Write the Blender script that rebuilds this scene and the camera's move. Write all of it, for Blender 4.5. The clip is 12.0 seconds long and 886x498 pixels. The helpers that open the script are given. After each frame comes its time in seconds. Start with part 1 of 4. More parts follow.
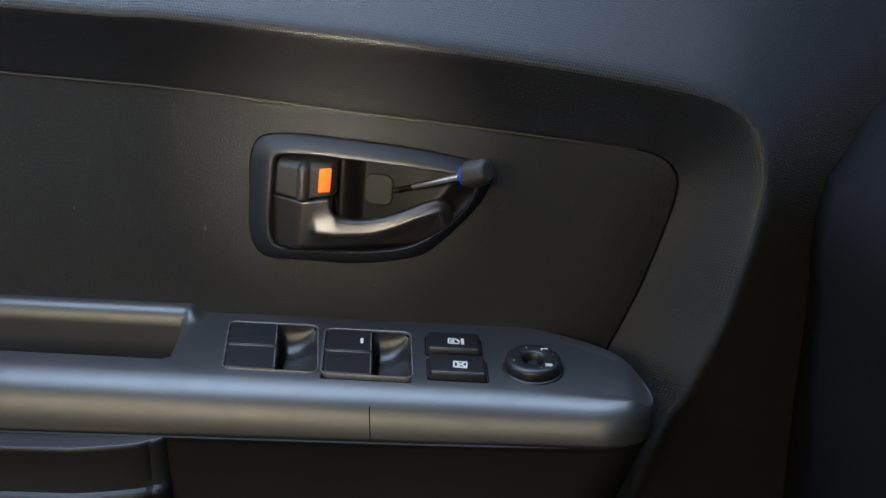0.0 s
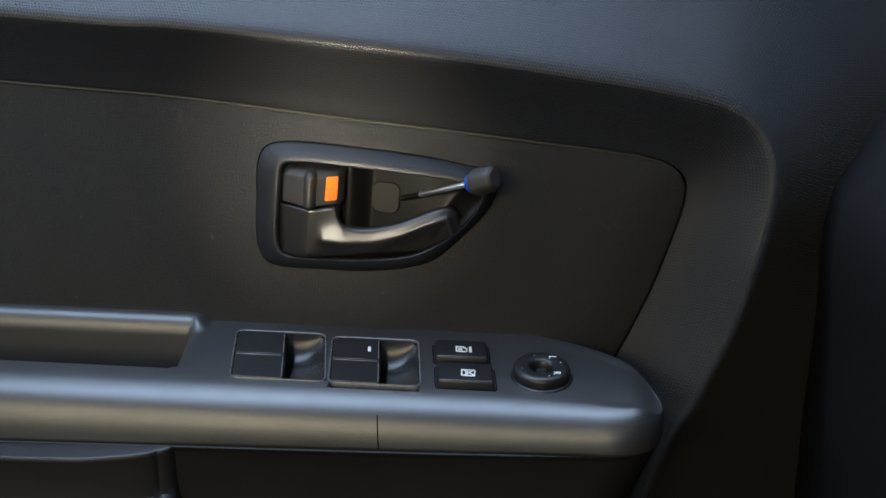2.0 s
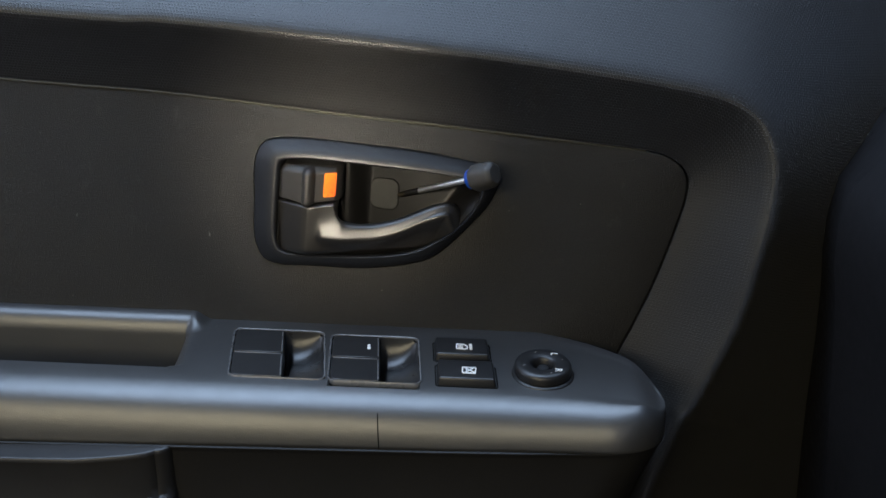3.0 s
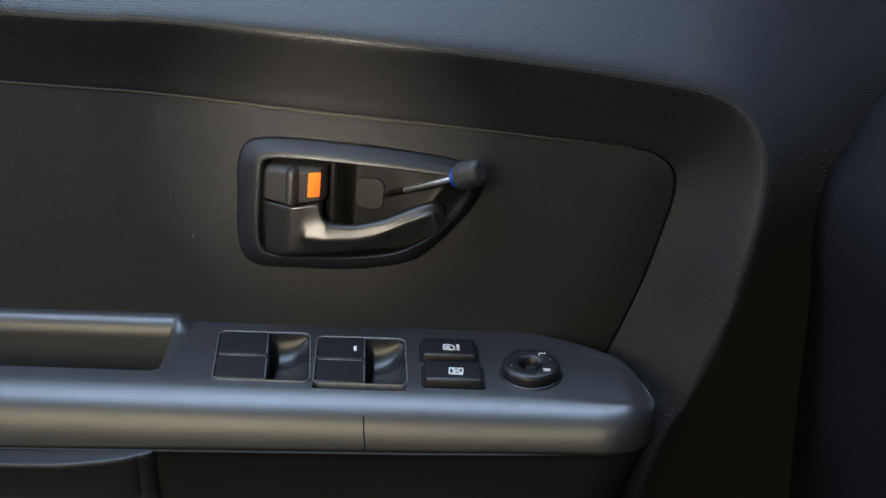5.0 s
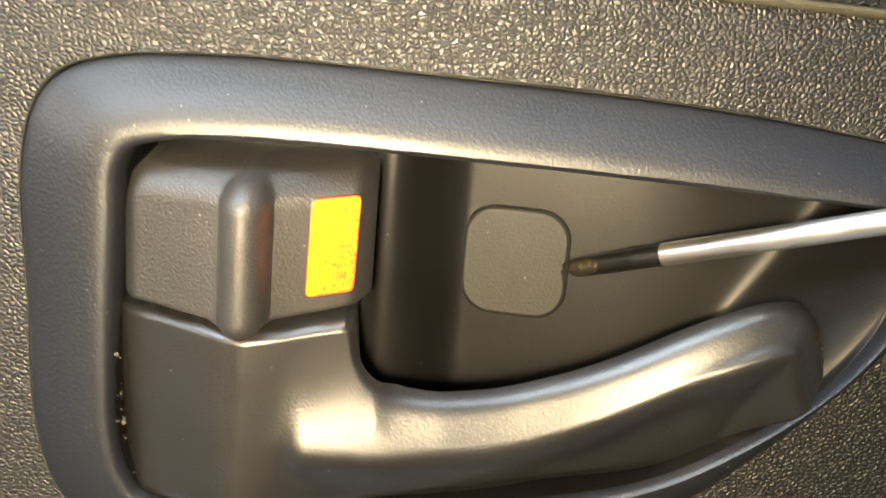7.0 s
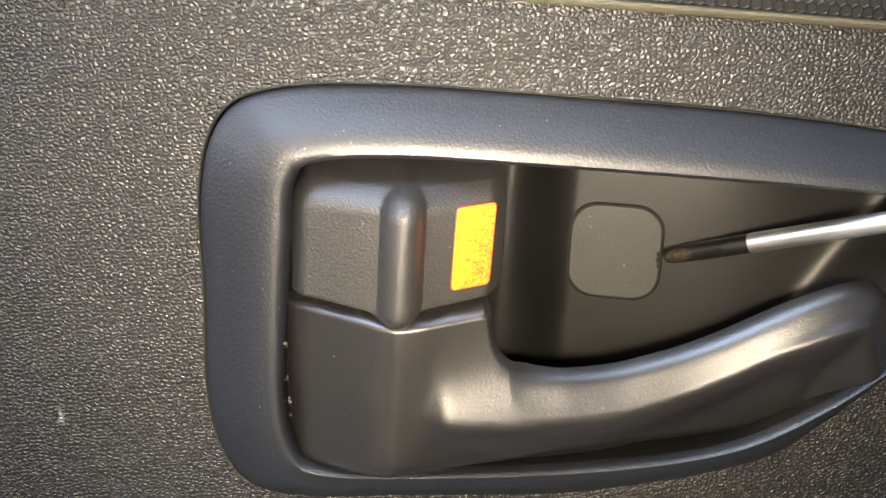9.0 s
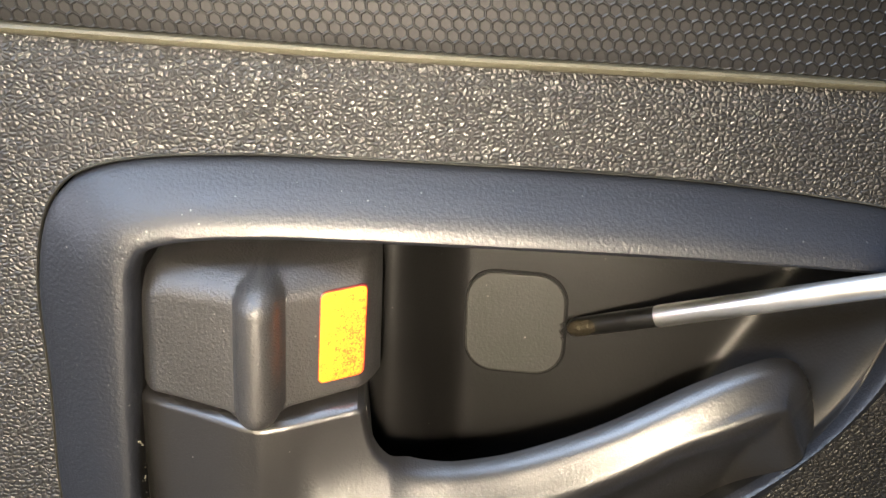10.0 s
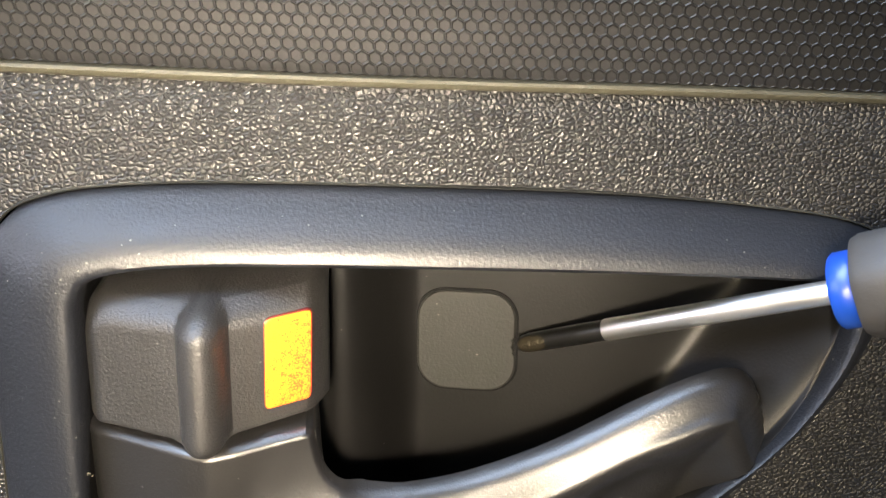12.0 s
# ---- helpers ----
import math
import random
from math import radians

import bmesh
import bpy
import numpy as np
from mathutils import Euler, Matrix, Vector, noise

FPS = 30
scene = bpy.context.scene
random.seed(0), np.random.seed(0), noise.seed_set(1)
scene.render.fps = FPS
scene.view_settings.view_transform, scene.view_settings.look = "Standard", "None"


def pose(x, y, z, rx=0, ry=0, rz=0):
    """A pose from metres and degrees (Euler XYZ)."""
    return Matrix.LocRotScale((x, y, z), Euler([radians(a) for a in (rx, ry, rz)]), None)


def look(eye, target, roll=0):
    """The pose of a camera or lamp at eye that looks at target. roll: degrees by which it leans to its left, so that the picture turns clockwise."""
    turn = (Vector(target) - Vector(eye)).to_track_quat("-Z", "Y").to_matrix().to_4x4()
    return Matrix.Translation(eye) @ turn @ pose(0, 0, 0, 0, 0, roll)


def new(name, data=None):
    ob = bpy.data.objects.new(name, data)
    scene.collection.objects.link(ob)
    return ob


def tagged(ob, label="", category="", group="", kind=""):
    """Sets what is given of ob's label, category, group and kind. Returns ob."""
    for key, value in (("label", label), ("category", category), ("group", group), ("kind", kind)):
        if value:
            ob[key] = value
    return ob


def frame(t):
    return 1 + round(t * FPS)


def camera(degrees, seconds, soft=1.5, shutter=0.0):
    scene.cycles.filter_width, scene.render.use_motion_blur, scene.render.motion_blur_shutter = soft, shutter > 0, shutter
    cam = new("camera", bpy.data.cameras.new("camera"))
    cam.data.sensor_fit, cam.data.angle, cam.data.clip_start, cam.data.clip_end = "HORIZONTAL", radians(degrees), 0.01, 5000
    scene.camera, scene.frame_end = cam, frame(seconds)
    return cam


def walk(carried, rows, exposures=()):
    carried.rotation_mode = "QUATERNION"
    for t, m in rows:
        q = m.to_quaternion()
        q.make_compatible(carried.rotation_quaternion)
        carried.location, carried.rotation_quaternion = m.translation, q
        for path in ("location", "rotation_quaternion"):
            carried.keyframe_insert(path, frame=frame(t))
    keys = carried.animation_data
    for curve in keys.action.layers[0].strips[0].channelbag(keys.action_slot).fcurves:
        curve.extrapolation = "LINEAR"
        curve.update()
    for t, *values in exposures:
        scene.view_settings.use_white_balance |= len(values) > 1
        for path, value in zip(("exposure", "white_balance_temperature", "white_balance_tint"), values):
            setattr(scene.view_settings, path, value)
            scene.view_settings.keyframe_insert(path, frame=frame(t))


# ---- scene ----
cam = camera(44.8, 12.0, soft=1.5, shutter=0.2)

# seconds, eye x y z, yaw, pitch, roll
PATH = [
    (0.0, 0.091, -0.5409, 0.1337, 2.9, -17.04, -0.01),
    (0.5, 0.0915, -0.5385, 0.1362, 3.02, -17.39, -0.11),
    (1.0, 0.0918, -0.5391, 0.1338, 3.3, -17.11, -0.2),
    (1.5, 0.0905, -0.5387, 0.1341, 3.05, -17.1, -0.35),
    (2.0, 0.0908, -0.5387, 0.1353, 3.3, -16.85, -0.37),
    (2.5, 0.0899, -0.536, 0.1335, 3.31, -16.73, -0.48),
    (3.0, 0.0887, -0.5341, 0.1328, 3.09, -16.93, -0.58),
    (5.0, 0.0932, -0.5288, 0.1291, 2.84, -16.74, -1.0),
    (5.5, 0.09, -0.5265, 0.1323, 2.81, -15.9, -0.5),
    (6.0, 0.082, -0.506, 0.1305, 0.6, -15.58, -0.16),
    (6.1, 0.0932, -0.4713, 0.12, 1.79, -14.33, -0.37),
    (6.2, 0.0885, -0.4205, 0.1010, 3.20, -11.80, 0.60),
    (6.3, 0.07, -0.3600, 0.100, 4.2, -13.0, 1.2),
    (6.4, 0.0473, -0.3074, 0.0961, 2.05, -14.38, 1.34),
    (6.5, 0.0365, -0.2551, 0.0878, 1.12, -15.57, 0.86),
    (6.6, 0.0257, -0.2149, 0.0777, -0.25, -15.79, 0.42),
    (6.7, 0.0201, -0.1809, 0.0647, -0.39, -15.59, -1.36),
    (6.8, 0.0148, -0.1575, 0.0541, -0.92, -16.0, -1.6),
    (7.0, 0.0124, -0.1364, 0.0464, -2.12, -17.72, -0.22),
    (7.2, 0.0129, -0.1337, 0.0443, -2.81, -19.16, 0.73),
    (8.8, -0.0055, -0.1537, 0.0549, -2.13, -19.29, -1.64),
    (9.0, -0.005, -0.1554, 0.0574, -1.58, -19.32, -2.04),
    (9.5, -0.0076, -0.1532, 0.0569, -1.26, -19.43, -2.51),
    (9.6, -0.0045, -0.1490, 0.0590, -1.70, -19.75, -2.20),
    (9.7, 0.0004, -0.1426, 0.0621, -2.37, -20.23, -1.96),
    (9.8, 0.0069, -0.1385, 0.0628, -2.85, -20.22, -1.94),
    (9.9, 0.0101, -0.1372, 0.0636, -2.85, -20.10, -2.58),
    (10.0, 0.0110, -0.1371, 0.0627, -2.68, -19.58, -2.70),
    (10.5, 0.0151, -0.136, 0.0611, -2.94, -20.35, -3.37),
    (11.0, 0.0162, -0.1357, 0.0607, -3.41, -20.26, -3.55),
    (11.5, 0.0157, -0.1358, 0.0635, -3.83, -20.22, -3.68),
    (12.0, 0.0165, -0.1373, 0.0639, -3.6, -19.13, -4.17),
]


def aimed(x, y, z, yaw, pitch, roll):
    a, b = radians(yaw), radians(pitch)
    ahead = Vector((-math.sin(a) * math.cos(b), math.cos(a) * math.cos(b), math.sin(b)))
    eye = Vector((x, y, z))
    return look(eye, eye + ahead, roll)


# seconds, stops, kelvin, tint
EXPOSURES = [(0.0, -0.78, 5870, 15), (6.0, -0.78, 5870, 15), (6.5, 0.38, 6700, 13), (6.8, 1.45, 7350, 14), (7.0, 1.27, 7350, 14), (7.2, 1.08, 7150, 17), (9.0, 1.02, 6300, 18), (12.0, 0.97, 6250, 18)]
walk(cam, [(t, aimed(*p)) for t, *p in PATH], EXPOSURES)

# ---- light ----
world = bpy.data.worlds.new("sky")
scene.world = world
world.use_nodes = True
wn = world.node_tree
sky = wn.nodes.new("ShaderNodeTexSky")
sky.sky_type, sky.sun_disc = "NISHITA", False
sky.sun_elevation, sky.sun_rotation = radians(40), radians(200)
wn.nodes["Background"].inputs["Strength"].default_value = 0.13
wn.links.new(sky.outputs[0], wn.nodes["Background"].inputs["Color"])


def area_lamp(name, eye, target, sx, sy, watts, colour):
    data = bpy.data.lights.new(name, "AREA")
    data.shape, data.size, data.size_y, data.energy, data.color = "RECTANGLE", sx, sy, watts, colour
    ob = new(name, data)
    ob.matrix_world = look(eye, target)
    return ob


# unseen bluish fill added above the door to light the upward faces
area_lamp("overhead_sky_fill", (-0.03, 0.00, 0.70), (0.0, -0.04, 0.0), 1.25, 0.50, 24.5, (0.65, 0.83, 1.0))
# warm frontal fill added across the cabin, at the height of its windows
area_lamp("far_side_warm_fill", (-0.35, -1.45, 0.42), (0.05, 0.0, 0.0), 1.1, 0.42, 17.0, (1.0, 0.82, 0.42))
# daylight from the rear side window
area_lamp("rear_window_daylight", (-1.05, -0.30, 0.38), (0.2, -0.04, -0.03), 0.40, 0.30, 4.2, (0.82, 0.90, 1.0))
# the small warm phone light that gives the sharp yellow highlights, placed at a fixed spot
torch = area_lamp("phone_light", (0.002, -0.176, 0.049), (0.004, 0.0, 0.023), 0.013, 0.013, 0.134, (1.0, 0.86, 0.60))
torch.data.spread = radians(56)


# ---- materials ----
def nodes_of(name):
    m = bpy.data.materials.new(name)
    m.use_nodes = True
    return m, m.node_tree, m.node_tree.nodes["Principled BSDF"]


def link(t, a, b):
    t.links.new(a, b)


def math_node(t, op, a, b=None, c=None):
    n = t.nodes.new("ShaderNodeMath")
    n.operation = op
    for i, v in enumerate((a, b, c)):
        if v is None:
            continue
        if isinstance(v, (int, float)):
            n.inputs[i].default_value = v
        else:
            link(t, v, n.inputs[i])
    return n.outputs[0]


def coords(t, uv=False):
    return t.nodes.new("ShaderNodeTexCoord").outputs["UV" if uv else "Object"]


def scaled(t, vec, s):
    n = t.nodes.new("ShaderNodeVectorMath")
    n.operation = "MULTIPLY"
    link(t, vec, n.inputs[0])
    n.inputs[1].default_value = s if isinstance(s, tuple) else (s, s, s)
    return n.outputs[0]


def noise_tex(t, vec, scale, detail=3.0, rough=0.55):
    n = t.nodes.new("ShaderNodeTexNoise")
    link(t, vec, n.inputs["Vector"])
    n.inputs["Scale"].default_value, n.inputs["Detail"].default_value, n.inputs["Roughness"].default_value = scale, detail, rough
    return n.outputs["Fac"]


def voronoi(t, vec, scale, feature="F1", rand=1.0):
    n = t.nodes.new("ShaderNodeTexVoronoi")
    n.feature = feature
    link(t, vec, n.inputs["Vector"])
    n.inputs["Scale"].default_value, n.inputs["Randomness"].default_value = scale, rand
    return n


def spread(t, value, a, b, c, d):
    n = t.nodes.new("ShaderNodeMapRange")
    link(t, value, n.inputs["Value"])
    for key, v in zip(("From Min", "From Max", "To Min", "To Max"), (a, b, c, d)):
        n.inputs[key].default_value = v
    return n.outputs["Result"]


def mixed(t, fac, a, b):
    n = t.nodes.new("ShaderNodeMix")
    n.data_type = "RGBA"
    link(t, fac, n.inputs["Factor"])
    for sock, v in ((n.inputs["A"], a), (n.inputs["B"], b)):
        if isinstance(v, tuple):
            sock.default_value = (*v, 1)
        else:
            link(t, v, sock)
    return n.outputs["Result"]


def bump(t, bsdf, height, distance, strength=1.0, under=None):
    n = t.nodes.new("ShaderNodeBump")
    n.inputs["Distance"].default_value, n.inputs["Strength"].default_value = distance, strength
    link(t, height, n.inputs["Height"])
    if under is not None:
        link(t, under, n.inputs["Normal"])
    link(t, n.outputs[0], bsdf.inputs["Normal"])
    return n.outputs[0]


def dusted(t, vec, base, worn, dust=(0.11, 0.105, 0.095), amount=0.03, scale=900.0):
    """Base colour with slow patches of wear and small separate specks of dust."""
    patch = noise_tex(t, vec, 22.0, 4.0)
    colour = mixed(t, spread(t, patch, 0.35, 0.7, 0.0, 1.0), base, worn)
    v = voronoi(t, vec, scale)
    hue = t.nodes.new("ShaderNodeSeparateColor")
    link(t, v.outputs["Color"], hue.inputs[0])
    few = math_node(t, "LESS_THAN", hue.outputs[0], amount)
    near = math_node(t, "LESS_THAN", v.outputs["Distance"], spread(t, hue.outputs[1], 0, 1, 0.03, 0.13))
    return mixed(t, math_node(t, "MULTIPLY", few, near), colour, dust)


def grained_plastic(name, base, worn, rough, grain_scale, depth, dust=0.03, pebble=False, wear=0.10, speck=900.0):
    m, t, b = nodes_of(name)
    vec = coords(t)
    colour = dusted(t, vec, base, worn, amount=dust, scale=speck)
    if pebble:
        # pale dusty smears and short scuffs rubbed into the grain
        smear = spread(t, noise_tex(t, scaled(t, vec, (1.0, 1.0, 0.55)), 75.0, 6.0, 0.7), 0.60, 0.78, 0.0, 0.55)
        colour = mixed(t, smear, colour, (0.060, 0.056, 0.054))
        scuff = spread(t, noise_tex(t, scaled(t, vec, (1.0, 1.0, 0.35)), 330.0, 2.0), 0.74, 0.78, 0.0, 0.7)
        colour = mixed(t, scuff, colour, (0.16, 0.155, 0.15))
    link(t, colour, b.inputs["Base Color"])
    if pebble:
        warp = t.nodes.new("ShaderNodeTexNoise")
        link(t, vec, warp.inputs["Vector"])
        warp.inputs["Scale"].default_value = 1150.0
        add = t.nodes.new("ShaderNodeVectorMath")
        add.operation = "MULTIPLY_ADD"
        link(t, warp.outputs["Color"], add.inputs[0])
        add.inputs[1].default_value = (0.00055, 0.00055, 0.00055)
        link(t, vec, add.inputs[2])
        face = t.nodes.new("ShaderNodeSeparateXYZ")
        link(t, scaled(t, add.outputs[0], (0.90, 1.0, 1.12)), face.inputs[0])
        flat = t.nodes.new("ShaderNodeCombineXYZ")
        link(t, face.outputs[0], flat.inputs[0])
        link(t, face.outputs[2], flat.inputs[1])
        v = voronoi(t, flat.outputs[0], grain_scale, "DISTANCE_TO_EDGE", 0.92)
        v.voronoi_dimensions = "2D"
        dome = math_node(t, "POWER", spread(t, v.outputs["Distance"], 0.0, 0.42, 0.0, 1.0), 0.62)
        # pebbles stand unevenly high, with finer grit on them
        h = math_node(t, "MULTIPLY", dome, spread(t, noise_tex(t, vec, 900.0, 1.0), 0.3, 0.7, 0.45, 1.25))
        h = math_node(t, "ADD", h, math_node(t, "MULTIPLY", noise_tex(t, vec, 3600.0, 2.0), 0.30))
    else:
        h = noise_tex(t, vec, grain_scale, 2.0)
    under = bump(t, b, noise_tex(t, vec, 160.0, 3.0), 0.00003, 0.6)
    bump(t, b, h, depth, 1.0, under)
    # handled plastic: greasy and dull patches beside one another
    smear = math_node(t, "ADD", math_node(t, "MULTIPLY", noise_tex(t, vec, 95.0, 5.0, 0.65), 0.6), math_node(t, "MULTIPLY", noise_tex(t, vec, 520.0, 3.0), 0.4))
    link(t, spread(t, smear, 0.32, 0.68, rough * (1 - wear), rough * (1 + wear)), b.inputs["Roughness"])
    return m


def honeycomb_plastic(name, base, worn, rough, pitch, depth):
    """Moulded plastic with small hexagonal cells sunk into it; the UV map is in metres."""
    m, t, b = nodes_of(name)
    vec = coords(t, True)
    link(t, dusted(t, vec, base, worn, amount=0.02), b.inputs["Base Color"])
    sep = t.nodes.new("ShaderNodeSeparateXYZ")
    link(t, scaled(t, vec, (1.0 / pitch, 0.84 / pitch, 1.0)), sep.inputs[0])
    px, py = sep.outputs[0], sep.outputs[1]
    root3 = 3 ** 0.5

    def cell(ox, oy):
        gx = math_node(t, "SUBTRACT", math_node(t, "FLOORED_MODULO", math_node(t, "ADD", px, ox), 1.0), 0.5)
        gy = math_node(t, "SUBTRACT", math_node(t, "FLOORED_MODULO", math_node(t, "ADD", py, oy), root3), root3 / 2)
        ax, ay = math_node(t, "ABSOLUTE", gx), math_node(t, "ABSOLUTE", gy)
        slant = math_node(t, "ADD", math_node(t, "MULTIPLY", ax, 0.5), math_node(t, "MULTIPLY", ay, root3 / 2))
        return math_node(t, "MAXIMUM", ax, slant)

    away = math_node(t, "MINIMUM", cell(0.0, 0.0), cell(0.5, root3 / 2))
    h = spread(t, away, 0.375, 0.465, 0.0, 1.0)
    under = bump(t, b, noise_tex(t, vec, 2600.0, 2.0), 0.00004, 0.7)
    bump(t, b, h, depth, 1.0, under)
    b.inputs["Roughness"].default_value = rough
    return m


def dull(m, level):
    m.node_tree.nodes["Principled BSDF"].inputs["Specular IOR Level"].default_value = level


def plain(name, colour, rough, metal=0.0, grain=None, depth=0.00003):
    m, t, b = nodes_of(name)
    vec = coords(t)
    tint = mixed(t, spread(t, noise_tex(t, vec, 70.0, 4.0), 0.3, 0.7, 0.0, 1.0), colour, tuple(c * 0.78 for c in colour))
    link(t, tint, b.inputs["Base Color"])
    b.inputs["Metallic"].default_value = metal
    link(t, spread(t, noise_tex(t, vec, 180.0, 4.0), 0.3, 0.7, rough * 0.88, rough * 1.12), b.inputs["Roughness"])
    if grain:
        bump(t, b, noise_tex(t, vec, grain, 3.0), depth, 1.0)
    return m


M_INSERT = grained_plastic("leather_grain_plastic", (0.0066, 0.0064, 0.0064), (0.0098, 0.0094, 0.0092), 0.45, 1330.0, 0.00018, 0.018, pebble=True, speck=330.0)
M_TRIM = honeycomb_plastic("honeycomb_grain_plastic", (0.0068, 0.0066, 0.0066), (0.0095, 0.0092, 0.0090), 0.44, 0.00165, 0.00036)
M_BEZEL = grained_plastic("satin_bezel_plastic", (0.0054, 0.0063, 0.0092), (0.0080, 0.0090, 0.0118), 0.46, 2100.0, 0.00011, 0.30, wear=0.10)
M_LEVER = grained_plastic("worn_lever_plastic", (0.0050, 0.0048, 0.0048), (0.0090, 0.0084, 0.0080), 0.37, 2600.0, 0.00005, 0.04, wear=0.16)
M_LOCK = grained_plastic("lock_plastic", (0.0085, 0.0080, 0.0080), (0.0135, 0.0127, 0.0120), 0.50, 2700.0, 0.00012, 0.06, wear=0.14)
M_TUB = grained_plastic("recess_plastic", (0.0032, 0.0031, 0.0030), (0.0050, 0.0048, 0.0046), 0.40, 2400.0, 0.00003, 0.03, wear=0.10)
M_ARM = grained_plastic("armrest_plastic", (0.020, 0.020, 0.021), (0.026, 0.026, 0.026), 0.39, 1700.0, 0.00007, 0.035, speck=330.0)
M_LOWER = grained_plastic("lower_door_plastic", (0.011, 0.011, 0.0115), (0.014, 0.014, 0.0145), 0.55, 1300.0, 0.00010, 0.01)
dull(M_INSERT, 0.5)
dull(M_BEZEL, 0.45)
dull(M_LOWER, 0.28)
dull(M_LEVER, 0.62)
dull(M_LOCK, 0.58)
dull(M_TRIM, 0.65)
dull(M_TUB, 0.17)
dull(M_ARM, 0.8)
M_ARM.node_tree.nodes["Principled BSDF"].inputs["IOR"].default_value = 1.62
M_SWITCH = plain("switch_black", (0.012, 0.012, 0.013), 0.38, 0, 2500.0, 0.00002)
M_ROCKER = plain("rocker_plastic", (0.016, 0.016, 0.017), 0.36, 0, 2500.0, 0.00002)
M_SCOOP = plain("scoop_plastic", (0.022, 0.022, 0.023), 0.30, 0, 2500.0, 0.00002)
M_GRIT = plain("pale_grit", (0.045, 0.040, 0.028), 0.85)
# specks are dust; the pale second colour paints light caught on the lip
M_BEAD = grained_plastic("dusty_glint_lip_plastic", (0.007, 0.007, 0.006), (0.055, 0.052, 0.040), 0.34, 900.0, 0.0001, 0.12)
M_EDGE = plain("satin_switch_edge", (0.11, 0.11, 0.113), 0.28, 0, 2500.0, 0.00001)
M_DASH = plain("dashboard_plastic", (0.007, 0.0066, 0.0075), 0.75, 0, 900.0, 0.0001)
dull(M_DASH, 0.12)
M_POCKET = grained_plastic("pocket_plastic", (0.014, 0.014, 0.015), (0.018, 0.018, 0.019), 0.42, 1500.0, 0.00006, 0.02)
# warm pale base colour carries the light that falls on the joint's lip
M_LIP = plain("lit_edge_plastic", (0.052, 0.049, 0.033), 0.50, 0, 1100.0, 0.00022)
# near-black and hardly glossy: the shade of gaps is put into the colour
M_GAP = plain("shadow_gap_black", (0.006, 0.006, 0.006), 0.8)
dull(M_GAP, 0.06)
M_WHITE = plain("white_print", (0.75, 0.75, 0.74), 0.5)
M_CAP = grained_plastic("cap_plastic", (0.0064, 0.0067, 0.0056), (0.0092, 0.0094, 0.0080), 0.60, 2400.0, 0.00006, 0.18)
dull(M_CAP, 0.28)
M_STEEL = plain("bright_steel", (0.78, 0.77, 0.75), 0.38, 1.0, 900.0, 0.00001)
M_BLACKSTEEL = plain("blackened_steel", (0.022, 0.022, 0.022), 0.33, 0.8, 900.0, 0.00004)
M_BRONZE = plain("bare_bronze", (0.050, 0.042, 0.028), 0.38, 0.8, 1100.0, 0.00035)
M_BLUE = plain("blue_plastic", (0.006, 0.045, 0.30), 0.35)
M_GRIP = plain("grey_rubber_grip", (0.030, 0.028, 0.026), 0.6, 0, 1500.0, 0.00005)
M_HEADLINER = plain("headliner_cloth", (0.35, 0.34, 0.33), 0.9, 0, 700.0, 0.0003)
M_CARPET = plain("cabin_carpet", (0.050, 0.048, 0.051), 0.95, 0, 500.0, 0.0006)
dull(M_CARPET, 0.05)
# grey chosen for how much ambient light the unseen walls throw back
M_PILLAR = plain("bounce_grey", (0.17, 0.168, 0.172), 0.6, 0, 900.0, 0.0001)


def sticker_material():
    m, t, b = nodes_of("fluorescent_orange_sticker")
    vec = coords(t)
    grain = noise_tex(t, vec, 4300.0, 2.0, 0.6)
    blotch = noise_tex(t, vec, 900.0, 3.0, 0.6)
    side = t.nodes.new("ShaderNodeSeparateXYZ")
    link(t, vec, side.inputs[0])
    # speckled with wear all over, most along one lower corner
    corner = math_node(t, "ADD", math_node(t, "MULTIPLY", side.outputs[0], 26.0), math_node(t, "MULTIPLY", side.outputs[2], -9.0))
    worn = math_node(t, "ADD", math_node(t, "ADD", grain, math_node(t, "MULTIPLY", blotch, 0.5)), corner)
    worn = spread(t, worn, 0.84, 0.91, 0.0, 1.0)
    speck = spread(t, math_node(t, "ADD", noise_tex(t, vec, 5200.0, 1.0), math_node(t, "MULTIPLY", blotch, 0.35)), 0.80, 0.85, 0.0, 0.85)
    print_colour = mixed(t, speck, (0.78, 0.165, 0.007), (0.22, 0.045, 0.010))
    link(t, mixed(t, worn, print_colour, (0.60, 0.040, 0.012)), b.inputs["Base Color"])
    b.inputs["Roughness"].default_value = 0.4
    bump(t, b, grain, 0.00005, 0.8)
    return m


M_STICKER = sticker_material()
M_RED = plain("dark_red_print", (0.09, 0.006, 0.006), 0.45)


# ---- mesh helpers ----
def part(name, bm, material, parent=None, label="", smooth=True):
    me = bpy.data.meshes.new(name)
    bmesh.ops.recalc_face_normals(bm, faces=bm.faces)
    for f in bm.faces:
        f.smooth = smooth and len(f.verts) < 5
    for e in bm.edges:
        if len(e.link_faces) == 2 and e.calc_face_angle(0.0) > 0.75:
            e.smooth = False
    bm.to_mesh(me)
    bm.free()
    me.materials.append(material)
    ob = new(name, me)
    if parent is not None:
        ob.parent = parent
    return tagged(ob, label) if label else ob


def thing(name, at, label, category, group="", kind=""):
    ob = new(name)
    ob.empty_display_size = 0.01
    ob.location = at
    return tagged(ob, label, category, group, kind)


def under(ob, parent):
    """Parts are built in world places: keep them there under a thing that stands elsewhere."""
    ob.parent = parent
    ob.matrix_parent_inverse = Matrix.Translation(-parent.location)
    return ob


